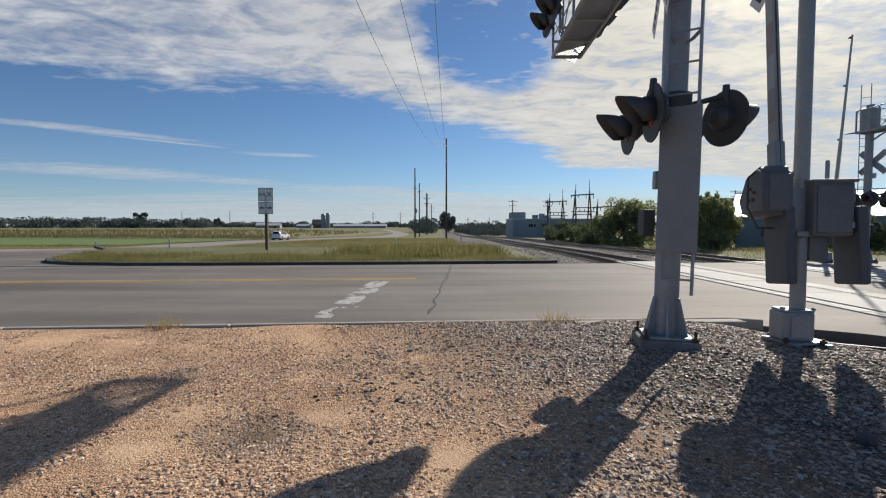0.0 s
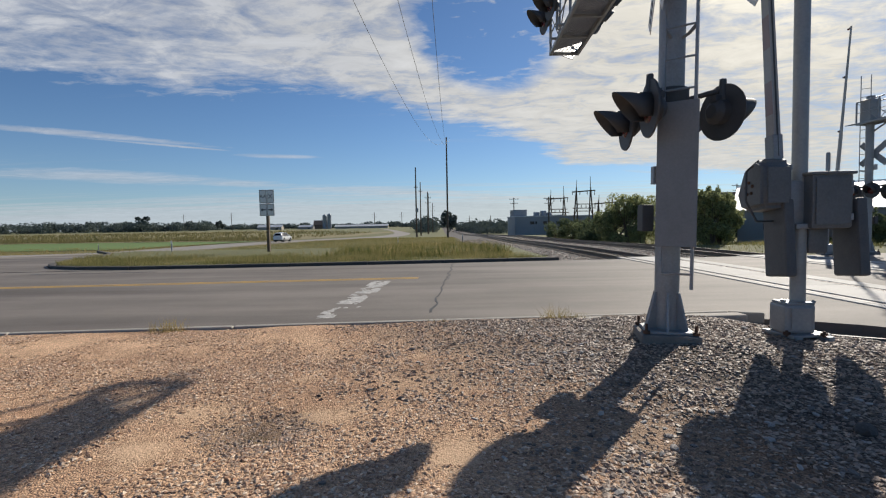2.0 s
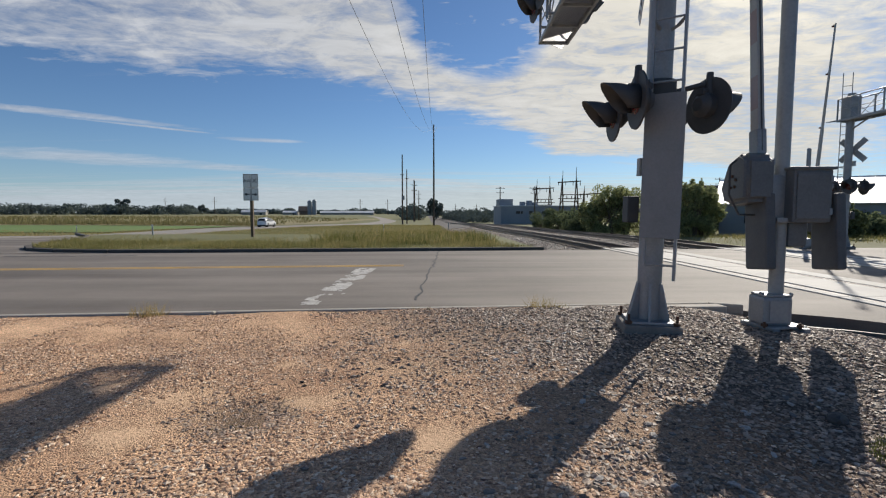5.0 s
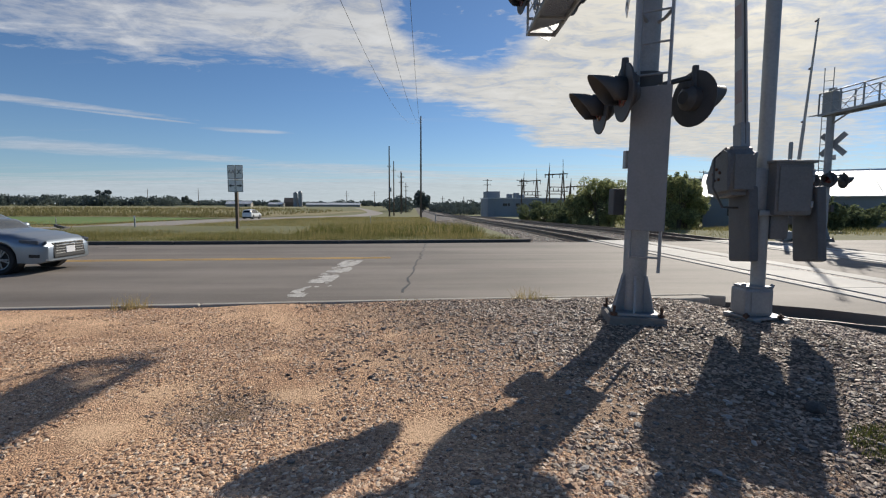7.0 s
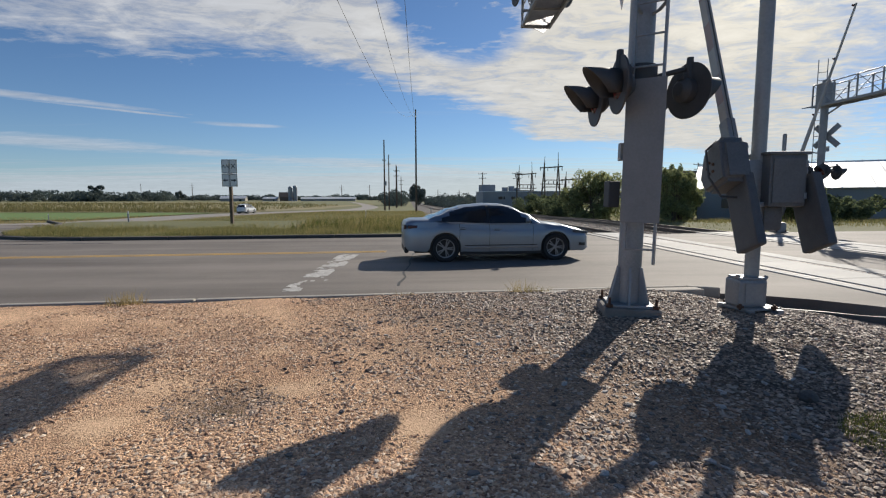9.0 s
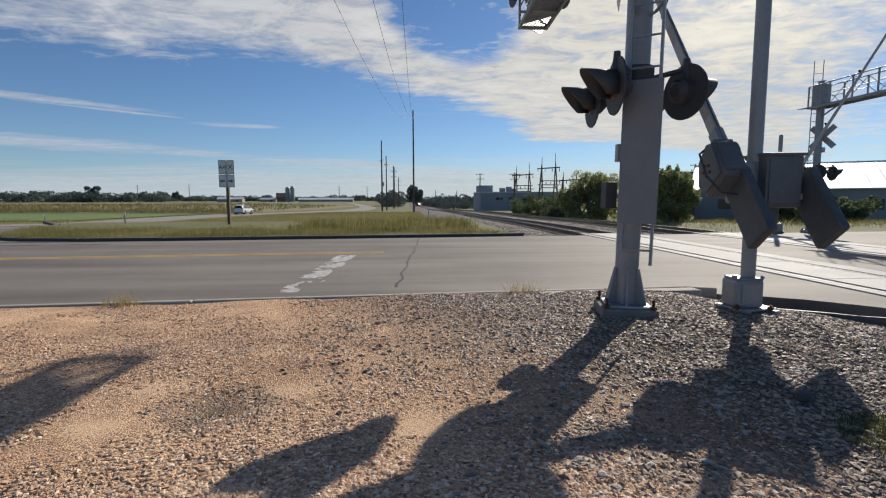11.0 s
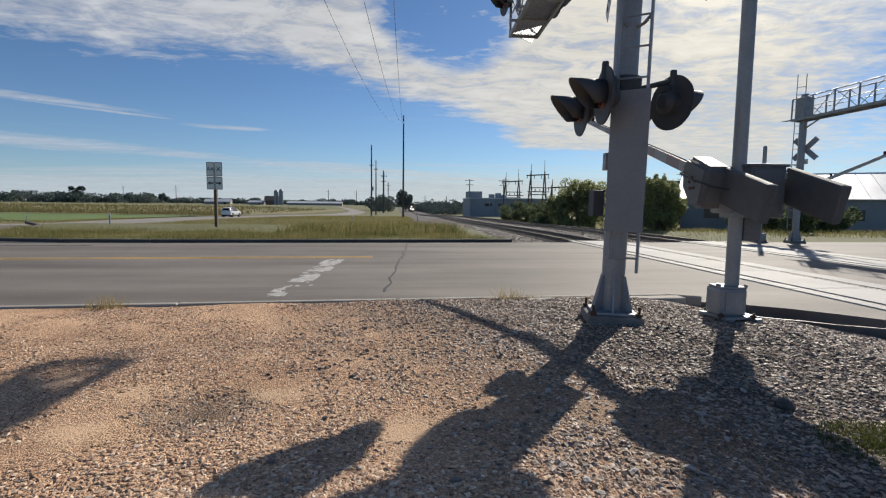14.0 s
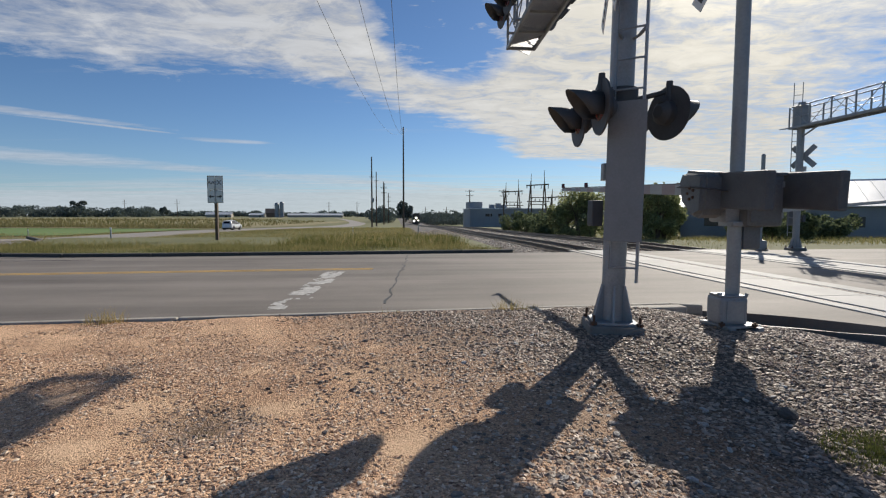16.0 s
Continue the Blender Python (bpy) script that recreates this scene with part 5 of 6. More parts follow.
blades("roadside_grass", sow([(-80, 24), (-38, 22), (-37.5, 43), (-37, 56), (-35, 80), (-44, 70), (-90, 60)], 20000, 6), 0.30, 0.045, 0.9, STRAW, "dry grass beyond the side road", "grass", 6)
blades("trackside_grass", sow([(16.5, 23), (40, 23), (60, 60), (40, 90), (16, 90)], 34000, 7), 0.30, 0.03, 0.9, GRASS, "rough grass beyond the tracks", "grass", 7)

# fields to the north-west


def field(name, poly, z, material, label):
    bm = bmesh.new()
    n = 14
    (ax, ay), (bx, by), (cx, cy), (dx, dy) = poly
    vs = []
    for j in range(n + 1):
        for i in range(n + 1):
            u, v = i / n, j / n
            x = (ax * (1 - u) + bx * u) * (1 - v) + (dx * (1 - u) + cx * u) * v
            y = (ay * (1 - u) + by * u) * (1 - v) + (dy * (1 - u) + cy * u) * v
            vs.append(bm.verts.new((x, y, height(x, y) + z)))
    for j in range(n):
        for i in range(n):
            k = j * (n + 1) + i
            bm.faces.new((vs[k], vs[k + 1], vs[k + n + 2], vs[k + n + 1]))
    return tagged(part(name, bm, material), label, "field", kind="structure")


field("field_green", [(-200, 56), (-40, 62), (-36, 96), (-330, 100)], 0.10, GREEN, "flat bright green hay field")
STUBBLE = mat("dry field", (0.27, 0.22, 0.10), (0.18, 0.16, 0.07), 0.95, 0, 0.03, 3, 0.5)
field("field_dry", [(-420, 102), (-34, 99), (-32, 420), (-900, 420)], 0.10, STUBBLE, "tan ripening crop field")
rng = random.Random(12)
blades("maize", [(x, y, height(x, y)) for x, y in ((rng.uniform(-300, -36), 103 + 22 * rng.random() ** 1.5) for _ in range(24000))], 1.0, 0.13, 0.6, CORN, "standing maize at the field's edge", "crop", 8)
blades("maize", [(x, y, height(x, y)) for x, y in ((rng.uniform(-520, -40), 125 + 160 * rng.random()) for _ in range(16000))], 1.1, 0.4, 0.6, CORN, "standing maize over the field", "crop", 9)


def far_woods(name, label, spots, leaf, material, seed):
    rng = random.Random(seed)
    blobs = []
    for x, y, h, w in spots:
        z = height(x, y)
        for k in range(3):
            r = w * rng.uniform(0.35, 0.6)
            blobs.append(((x + rng.uniform(-0.5, 0.5) * w, y + rng.uniform(-0.4, 0.4) * w, z + h * (0.30 + 0.2 * k) * rng.uniform(0.8, 1.1)), (r, r, h * 0.34), 70))
    return clumps(name, blobs, leaf, material, seed, label, "woods", "stuff")


rng = random.Random(5)
far_woods("far_woods", "dark far line of woods across the fields", [(x, 620 + rng.uniform(-30, 60), rng.uniform(10.5, 13.5), 15) for x in np.arange(-760, -300, 3.6)], 1.5, HAZELEAF, 21)
far_woods("far_woods", "low far tree line", [(x, 900 + rng.uniform(-60, 120), rng.uniform(5, 11), 17) for x in np.arange(-620, 620, 5)], 1.8, HAZELEAF, 22)
far_woods("far_woods", "trees along the railway line", [(rng.uniform(4, 20) - 0.008 * y + 12, y, rng.uniform(2.5, 4.5) + 3 * (y > 260), 6) for y in np.arange(210, 430, 4)], 0.6, HAZELEAF, 23)
far_woods("far_woods", "trees west of the railway line", [(rng.uniform(-16, -6) - 0.01 * y, y, rng.uniform(6, 12), 8) for y in np.arange(330, 560, 7)], 0.9, HAZELEAF, 24)


def tree(name, at, h, spread, leaf, material, seed, label, count=9, bare=False):
    """A trunk with forking limbs and a crown of leaf sprays in many clumps."""
    rng = random.Random(seed)
    x, y = at
    root = thing(name, pose(x, y, height(x, y)), label, "tree" if name == "tree" else "bush")
    bm = bmesh.new()
    blobs = []
    stems = 1 if name == "tree" else 4
    for s in range(stems):
        a = rng.uniform(0, 6.28)
        foot = Vector((math.cos(a), math.sin(a), 0)) * (0.25 * (stems > 1))
        fork = foot + Vector((math.cos(a) * spread * 0.12, math.sin(a) * spread * 0.12, h * 0.36))
        rod(bm, foot - Vector((0, 0, 0.15)), fork, h * 0.022, h * 0.014, 8)
        for k in range(max(3, count // stems)):
            b = rng.uniform(0, 6.28)
            end = Vector((math.cos(b) * spread * rng.uniform(0.2, 0.85), math.sin(b) * spread * rng.uniform(0.2, 0.85), h * rng.uniform(0.35 if stems == 1 else 0.12, 0.95)))
            rod(bm, fork, end, h * 0.010, h * 0.003, 6)
            r = spread * rng.uniform(0.26, 0.46)
            blobs.append((end, (r * 0.8, r * 0.8, r * rng.uniform(0.6, 1.1)), 260))
    if stems > 1 and h > 3:
        # loose shoots standing out of the crown
        for k in range(26):
            b, d = rng.uniform(0, 6.28), spread * rng.uniform(0.1, 1.0)
            end = Vector((math.cos(b) * d, math.sin(b) * d, h * rng.uniform(0.92, 1.12) * (1 - 0.35 * (d / spread) ** 2)))
            rod(bm, end * 0.7, end, h * 0.004, h * 0.002, 4)
            blobs.append((end * 0.95, (0.16, 0.16, 0.42), 46))
    part("trunk", bm, WOOD, root)
    clumps("crown", blobs, leaf, material, seed, parent=root)
    return root


for i, (x, y, h, s) in enumerate(((18.7, 50, 5.3, 2.5), (17.3, 51.5, 4.5, 2.0), (20.2, 51, 4.7, 2.3), (21.4, 40.0, 4.6, 1.8), (22.9, 41.0, 3.9, 1.7), (20.4, 42.0, 3.6, 1.5))):
    tree("bush", (x, y), h * 0.93, s, 0.12, LEAF, 40 + i, "airy pale green willow bush beyond the tracks", 30)
for i, (x, y, h, s) in enumerate(((17.2, 76, 2.7, 2.2), (18.8, 72, 2.9, 2.2), (17.0, 68, 2.5, 2.0), (18.6, 64, 2.9, 2.2), (17.2, 60, 2.5, 1.9), (18.6, 57, 2.8, 2.0), (16.6, 56, 2.2, 1.7))):
    tree("bush", (x, y), h, s, 0.13, HEDGE, 50 + i, "low dark green scrub beside the tracks", 14)
for i, (x, y, h, s) in enumerate(((25.0, 47, 2.7, 1.9), (28.0, 50, 2.4, 2.0), (30, 40, 2.4, 2.2), (34, 42, 2.8, 2.4), (38, 44, 2.4, 2.4), (27, 34, 1.8, 1.6), (31, 33, 1.5, 1.6), (25.5, 30, 1.6, 1.3), (42, 46, 3.0, 2.6))):
    tree("bush", (x, y), h, s, 0.13, HEDGE, 60 + i, "low scrub bush beside a long shed", 10)
tree("tree", (-370, 610), 18, 8, 0.9, HAZELEAF, 80, "round dark tree standing over the far woods", 10)
tree("tree", (-190, 420), 8.5, 5, 0.5, HAZELEAF, 81, "lone dark field tree", 9)
tree("tree", (3.0, 300), 12, 6, 0.6, HAZELEAF, 82, "dark rounded tree near the line", 12)

# small plants in the gravel
def tuft(at, n, r, tall, material, seed, label):
    rng = random.Random(seed)
    x, y = at
    spots = []
    for _ in range(n):
        a, d = rng.uniform(0, 6.28), r * rng.random() ** 0.7
        px, py = x + d * math.cos(a), y + d * math.sin(a) * 0.7
        spots.append((px, py, (lot_height(px, py) if py < 7.1 else 0.06) - 0.01))
    tagged(blades("grass_tuft", spots, tall, 0.007, 0.9, material, label, "grass tuft", seed, "stuff"))


tuft((3.25, 2.95), 2600, 0.40, 0.075, WEED, 90, "green grass tuft in the gravel")
tuft((3.55, 2.9), 1500, 0.35, 0.08, WEED, 91, "green weeds in the gravel")
for i, (x, n, t) in enumerate(((-3.9, 90, 0.16), (-3.75, 60, 0.2), (1.62, 130, 0.2), (1.95, 80, 0.14), (-0.15, 14, 0.10), (-6.3, 60, 0.12), (3.35, 50, 0.14))):
    tuft((x, road_y(x, 7.05)), n, 0.22, t, STRAW, 92 + i, "dry grass tuft growing at the kerb")
tuft((-1.25, 3.2), 60, 0.2, 0.03, WEED, 99, "sparse small weeds in the sand")

# ---- distance ----
SHED = mat("grey ribbed shed wall", (0.36, 0.36, 0.355), (0.27, 0.27, 0.27), 0.7, 0.2, 0.4, 8, 0.1)
ROOFW = mat("pale metal roof", (0.72, 0.73, 0.74), (0.60, 0.61, 0.62), 0.45, 0.3, 0.5, 10, 0.05)
FACT = mat("grey industrial wall", (0.36, 0.375, 0.39), (0.27, 0.285, 0.30), 0.8, 0, 0.2, 4, 0.1)
BROWN = mat("brown shingle roof", (0.20, 0.15, 0.11), (0.13, 0.10, 0.08), 0.85, 0, 1, 12, 0.2)
WALLT = mat("tan siding", (0.40, 0.36, 0.31), (0.32, 0.29, 0.25), 0.8, 0, 0.6, 10, 0.1)
DARKWIN = mat("dark window", (0.03, 0.035, 0.04), (0.02, 0.022, 0.026), 0.2, 0, 1, 10, 0)


def gabled(name, m, size, rise, wall, roof, label, windows=0, door=True, over=0.5):
    """A long shed: walls, two roof slopes with overhang, door and windows; local x along the ridge."""
    lx, ly, lz = size
    root = thing(name, m, label, "building")
    bm = bmesh.new()
    pts = [(-ly / 2, -0.5), (ly / 2, -0.5), (ly / 2, lz), (0, lz + rise), (-ly / 2, lz)]
    a, b = [bm.verts.new((-lx / 2, y, z)) for y, z in pts], [bm.verts.new((lx / 2, y, z)) for y, z in pts]
    bm.faces.new(a[::-1]), bm.faces.new(b)
    for i in range(5):
        bm.faces.new((a[i], a[(i + 1) % 5], b[(i + 1) % 5], b[i]))
    bmesh.ops.recalc_face_normals(bm, faces=bm.faces)
    part("wall", bm, wall, root)
    slope = math.hypot(ly / 2, rise)
    ang = math.degrees(math.atan2(rise, ly / 2))
    for s in (-1, 1):
        bm = box(bmesh.new(), (lx + 2 * over, slope + over, 0.10), Matrix.Translation((0, s * (ly / 4 + over * 0.25), lz + rise / 2 + 0.08)) @ pose(0, 0, 0, -s * ang), 0.01)
        r = part("roof", bm, roof, root)
        n = int(lx / 1.2)
        if n < 40:
            for i in range(n):
                q = box(bmesh.new(), (0.05, slope + over, 0.05), Matrix.Translation((-lx / 2 + (i + 0.5) * lx / n, s * (ly / 4 + over * 0.25), lz + rise / 2 + 0.15)) @ pose(0, 0, 0, -s * ang))
                part("roof_rib", q, roof, r)
    for i in range(windows):
        x = -lx / 2 + lx * (i + 0.5) / windows
        for s in (-1, 1):
            part("window", box(bmesh.new(), (min(1.4, lx / windows * 0.5), 0.10, lz * 0.28), pose(x, s * (ly / 2 + 0.02), lz * 0.58), 0.01), DARKWIN, root)
    if door:
        part("door", box(bmesh.new(), (lx * 0.10, 0.10, lz * 0.7), pose(lx * 0.3, -ly / 2 - 0.03, lz * 0.35), 0.01), DARKWIN, root)
    return root


# long shed past the crossing, with its eave just over eye level
gabled("shed", pose(47, 45.5, -1.0, 0, 0, -34), (34, 14, 3.35), 2.6, SHED, ROOFW, "long low grey shed with a pale metal roof", 6)
gabled("house", pose(46, 78, -1.2, 0, 0, -20), (18, 9, 4.2), 2.6, WALLT, BROWN, "low tan building with a brown roof", 5)
gabled("shed", pose(63, 95, -1.2, 0, 0, 0), (9, 6, 4.0), 1.4, WALLT, ROOFW, "small tan hut with a pale roof", 1)


def factory():
    root = thing("factory", pose(36, 168, -3.0), "grey industrial hall with a taller block and vents", "building")
    part("wall", box(bmesh.new(), (27, 18, 6.6), pose(0, 0, 3.3), 0.1), FACT, root)
    part("tower", box(bmesh.new(), (4.5, 8, 9.0), pose(-11.0, 0, 4.5), 0.1), FACT, root)
    for x, h in ((-5.6, 1.5), (-3.4, 1.9), (-1.6, 1.3)):
        part("roof_vent", rod(bmesh.new(), (x, -4, 6.6), (x, -4, 6.6 + h), 1.0, 1.0, 14), FACT, root)
    for i in range(6):
        part("window", box(bmesh.new(), (2.2, 0.1, 0.9), pose(-7.5 + i * 4.2, -9.04, 4.6)), DARKWIN, root)
    for i in range(14):
        part("pilaster", box(bmesh.new(), (0.25, 0.12, 6.4), pose(-13.2 + i * 2.03, -9.06, 3.2)), FACT, root)
    part("roof_edge", box(bmesh.new(), (27.4, 18.4, 0.25), pose(0, 0, 6.7), 0.02), ROOFW, root)


factory()


def lattice_frame(at, h, turn, label):
    """A substation take-off frame: two leaning A-legs, a cross beam, mast and insulators."""
    root = thing("substation_frame", pose(at[0], at[1], height(*at), 0, 0, turn), label, "power pylon", "substation frames")
    for s in (-1, 1):
        part("leg", rod(bmesh.new(), (s * 3.5, 0, 0), (s * 2.3, 0, h * 0.80), 0.26, 0.18, 8), WOOD, root)
        part("leg", rod(bmesh.new(), (s * 1.7, 0.3, 0), (s * 2.25, 0.1, h * 0.76), 0.24, 0.16, 8), WOOD, root)
        part("brace", rod(bmesh.new(), (s * 3.1, 0, h * 0.30), (s * 1.75, 0, h * 0.52), 0.10, seg=6), WOOD, root)
    part("spire", rod(bmesh.new(), (-2.3, 0, h * 0.78), (-2.2, 0, h * 0.93), 0.12, 0.06, 8), WOOD, root)
    part("spire", rod(bmesh.new(), (2.3, 0, h * 0.78), (2.2, 0, h), 0.12, 0.06, 8), WOOD, root)
    part("beam", box(bmesh.new(), (7.6, 0.25, 0.35), pose(0, 0, h * 0.74, 0, -4, 0)), WOOD, root)
    for z, w in ((0.52, 6.4), (0.45, 7.6), (0.40, 5.6)):
        part("beam", box(bmesh.new(), (w, 0.2, 0.24), pose(0.3, 0, h * z)), WOOD, root)
    for x in (-2.2, -0.8, 0.8, 2.2):
        part("insulator", rod(bmesh.new(), (x, 0, h * 0.45), (x, 0, h * 0.45 + 0.9), 0.12, seg=8), BLACK, root)
    for x in (-3.6, -1.2, 1.2, 3.6):
        part("insulator", rod(bmesh.new(), (x, 0, h * 0.74), (x, 0, h * 0.74 - 1.1), 0.10, seg=8), BLACK, root)


for (x, y), h, tn in (((42, 150), 17.5, 12), ((37.5, 165), 16.0, 10), ((46, 142), 12, 20)):
    lattice_frame((x, y), h, tn, "dark timber substation frame with insulators")


def utility_pole(at, h, arms, label, r=0.16, transformer=None, turn=0.0):
    x, y = at
    root = thing("utility_pole", pose(x, y, height(x, y), 0, 0, turn), label, "utility pole", "utility poles")
    part("pole", rod(bmesh.new(), (0, 0, -0.5), (0, 0, h), r, r * 0.6, 10), WOOD, root)
    for z, w in arms:
        part("crossarm", box(bmesh.new(), (w, 0.10, 0.14), pose(0, -0.14, z)), WOOD, root)
        for k in (-0.45, -0.15, 0.15, 0.45):
            part("insulator", rod(bmesh.new(), (k * w, -0.14, z + 0.05), (k * w, -0.14, z + 0.30), 0.05, seg=6), BLACK, root)
    if transformer:
        part("transformer", rod(bmesh.new(), (0.3, 0, transformer), (0.3, 0, transformer + 1.3), 0.42, seg=12), GALV, root)
    return root


utility_pole((0.75, 112), 22.5, [], "tall slim dark power pole", 0.24)
utility_pole((-9.1, 162), 22.5, [(16, 1.2)], "tall dark power pole with a transformer", 0.30, 8.0)
utility_pole((-9.0, 190), 20.5, [(17, 1.4)], "tall dark power pole", 0.28)
for x, y, h in ((-7.6, 230, 19.5), (-8.3, 262, 21), (-7.0, 300, 18)):
    utility_pole((x, y), h, [(h - 2.5, 3.0), (h - 5.0, 2.4)], "distant dark power pole with crossarms", 0.32)
for x, y, h in ((31.5, 150, 11.5), (88, 150, 14), (24.5, 175, 13), (48.5, 100, 8.5), (57, 103, 9), (72, 88, 8.5)):
    utility_pole((x, y), h, [(h - 0.5, 3.2), (h - 2.0, 2.6)], "wooden utility pole with crossarms", 0.16 if y < 140 else 0.26)
for x, y, h in ((-300, 700, 24), (-420, 800, 26), (-90, 640, 20), (-60, 700, 22), (-160, 660, 18), (30, 600, 16), (52, 560, 15)):
    utility_pole((x, y), h, [(h - 3, 7), (h - 6, 7)], "faint far transmission pole", 0.5)


def cable(pts, r, label):
    cu = bpy.data.curves.new("power_cable", "CURVE")
    cu.dimensions, cu.bevel_depth, cu.bevel_resolution = "3D", r, 1
    sp = cu.splines.new("POLY")
    sp.points.add(len(pts) - 1)
    for p, q in zip(sp.points, pts):
        p.co = (*q, 1)
    cu.materials.append(BLACK)
    return tagged(new("power_cable", cu), label, "cable")


def span(a, b, sag, r):
    a, b = Vector(a), Vector(b)
    cable([a.lerp(b, k / 40) - Vector((0, 0, sag * 4 * (k / 40) * (1 - k / 40))) for k in range(41)], r, "thin dark overhead power cable")


for x0, x1 in ((-6.7, 0.6), (-4.1, 1.5), (-1.2, 0.9)):
    span((x0, -40, 20.2), (x1, 112, 20.8), 9.6, 0.012)

# farm on the horizon
def farm():
    gabled("barn", pose(-196, 560, -1.0, 0, 0, 6), (26, 12, 3.0), 2.6, WALLT, ROOFW, "long white-roofed farm barn", 0)
    gabled("barn", pose(-160, 575, -1.0, 0, 0, -6), (16, 10, 2.6), 2.0, WALLT, ROOFW, "low farm shed with a pale roof", 0)
    gabled("barn", pose(-98, 590, -1.0, 0, 0, 3), (62, 12, 2.4), 2.0, WALLT, ROOFW, "very long low barn with a pale roof", 0, False)
    gabled("barn", pose(-148, 600, -1.0, 0, 0, 10), (18, 14, 5), 5, BROWN, BROWN, "dark old barn beside the silos", 0, False)
    for x, h, r in ((-141, 17, 2.5), (-135.5, 18, 2.4)):
        root = thing("silo", pose(x, 585, -1.0), "grey round farm silo with a domed cap", "silo", "farm silos")
        part("shell", rod(bmesh.new(), (0, 0, 0), (0, 0, h - r), r, r, 20), FACT, root)
        bm = bmesh.new()
        bmesh.ops.create_uvsphere(bm, u_segments=20, v_segments=8, radius=r, matrix=pose(0, 0, h - r))
        part("dome", bm, GALV, root, smooth=True)


farm()


def road_sign():
    """Two route markers over two arrow plates on a timber post."""
    root = thing("route_sign", pose(-10.18, 28.7, 0.05), "white route and arrow signs on a wooden post in the verge", "road sign")
    part("post", box(bmesh.new(), (0.15, 0.20, 3.55), pose(0, 0, 1.55), 0.01), WOOD, root)
    for i, (x, z, txt) in enumerate(((-0.215, 3.24, "AA"), (0.215, 3.24, "X"), (-0.215, 2.48, "<"), (0.215, 2.48, ">"))):
        h = 0.78 if z > 3 else 0.70
        p = part("sign_plate", box(bmesh.new(), (0.42, 0.012, h), pose(x, -0.115, z), 0.004), WHITE, root, "white square sign plate")
        edge = bmesh.new()
        for dx, dz, w, hh in ((0, h / 2 - 0.03, 0.38, 0.02), (0, -h / 2 + 0.03, 0.38, 0.02), (-0.185, 0, 0.018, h - 0.05), (0.185, 0, 0.018, h - 0.05)):
            box(edge, (w, 0.004, hh), pose(x + dx, -0.124, z + dz))
        part("border", edge, BLACK, p)
        if txt in "<>":
            s = -1 if txt == "<" else 1
            bm = bmesh.new()
            box(bm, (0.20, 0.004, 0.07), pose(x - s * 0.04, -0.125, z))
            v = [bm.verts.new((x + s * 0.02, -0.126, z + 0.10)), bm.verts.new((x + s * 0.02, -0.126, z - 0.10)), bm.verts.new((x + s * 0.15, -0.126, z))]
            bm.faces.new(v)
            part("arrow", bm, BLACK, p, "black arrow")
        else:
            cu = bpy.data.curves.new("letters", "FONT")
            cu.body, cu.size, cu.align_x, cu.align_y, cu.extrude = txt, 0.38 if txt == "X" else 0.28, "CENTER", "CENTER", 0.002
            cu.materials.append(BLACK)
            o = new("letters", cu)
            o.parent = p
            o.matrix_local = pose(x, -0.125, z, 90)
            o["label"] = "black route letters"


road_sign()
for x, y, h in ((-17.1, 31.0, 0.9), (-6.2, 66, 1.0), (-42, 60, 0.9), (1.6, 44, 1.3)):
    root = thing("marker_post", pose(x, y, height(x, y) + (0.05 if y < 33 else 0)), "thin grey roadside marker post in the grass", "post", "marker posts")
    part("stake", box(bmesh.new(), (0.08, 0.04, h), pose(0, 0, h / 2), 0.006), ALU, root)
    part("reflector", box(bmesh.new(), (0.09, 0.01, 0.14), pose(0, -0.026, h - 0.1), 0.003), WHITE, root)


def make_locomotive():
    root = thing("locomotive", Matrix(), "dark oncoming locomotive with three bright lights", "train")
    body = mat("dark locomotive paint", (0.05, 0.045, 0.04), (0.03, 0.028, 0.026), 0.5, 0, 1, 10, 0.05)
    part("hood", box(bmesh.new(), (2.0, 16, 2.6), pose(0, 9.5, 2.6), 0.1), body, root)
    part("cab", box(bmesh.new(), (3.0, 2.6, 3.0), pose(0, 2.6, 2.9), 0.1), body, root)
    part("nose", box(bmesh.new(), (2.0, 1.6, 1.6), pose(0, 0.6, 2.1), 0.15), body, root)
    part("platform", box(bmesh.new(), (3.0, 19, 0.35), pose(0, 9, 1.2), 0.03), body, root)
    part("plough", box(bmesh.new(), (2.8, 0.3, 0.7), pose(0, -0.5, 0.5), 0.03), body, root)
    for x in (-0.4, 0.4):
        part("cab_window", box(bmesh.new(), (0.7, 0.05, 0.5), pose(x * 1.3, 1.28, 3.9), 0.02), DARKWIN, root)
    for x, z in ((-0.85, 1.5), (0.85, 1.5), (0, 2.75)):
        part("headlamp", rod(bmesh.new(), (x, -0.28, z), (x, -0.22, z), 0.17, seg=14), glowing("locomotive lamp glow", (1.0, 0.93, 0.8), 60), root, "bright lamp")
    for y in (3.5, 14):
        part("bogie", box(bmesh.new(), (2.2, 3.6, 0.7), pose(0, y, 0.55), 0.05), body, root)
        for dy in (-1.2, 0, 1.2):
            part("axle_wheels", rod(bmesh.new(), (-0.78, y + dy, 0.5), (0.78, y + dy, 0.5), 0.5, seg=18), RAIL, root)
    return root


def train_pose(y):
    return pose(TRACKS[0] + GAUGE / 2 + track_x(y), y, track_z(y) + 0.0, 0, 0, 0.46)


locomotive = make_locomotive()

# ---- loose stones ----


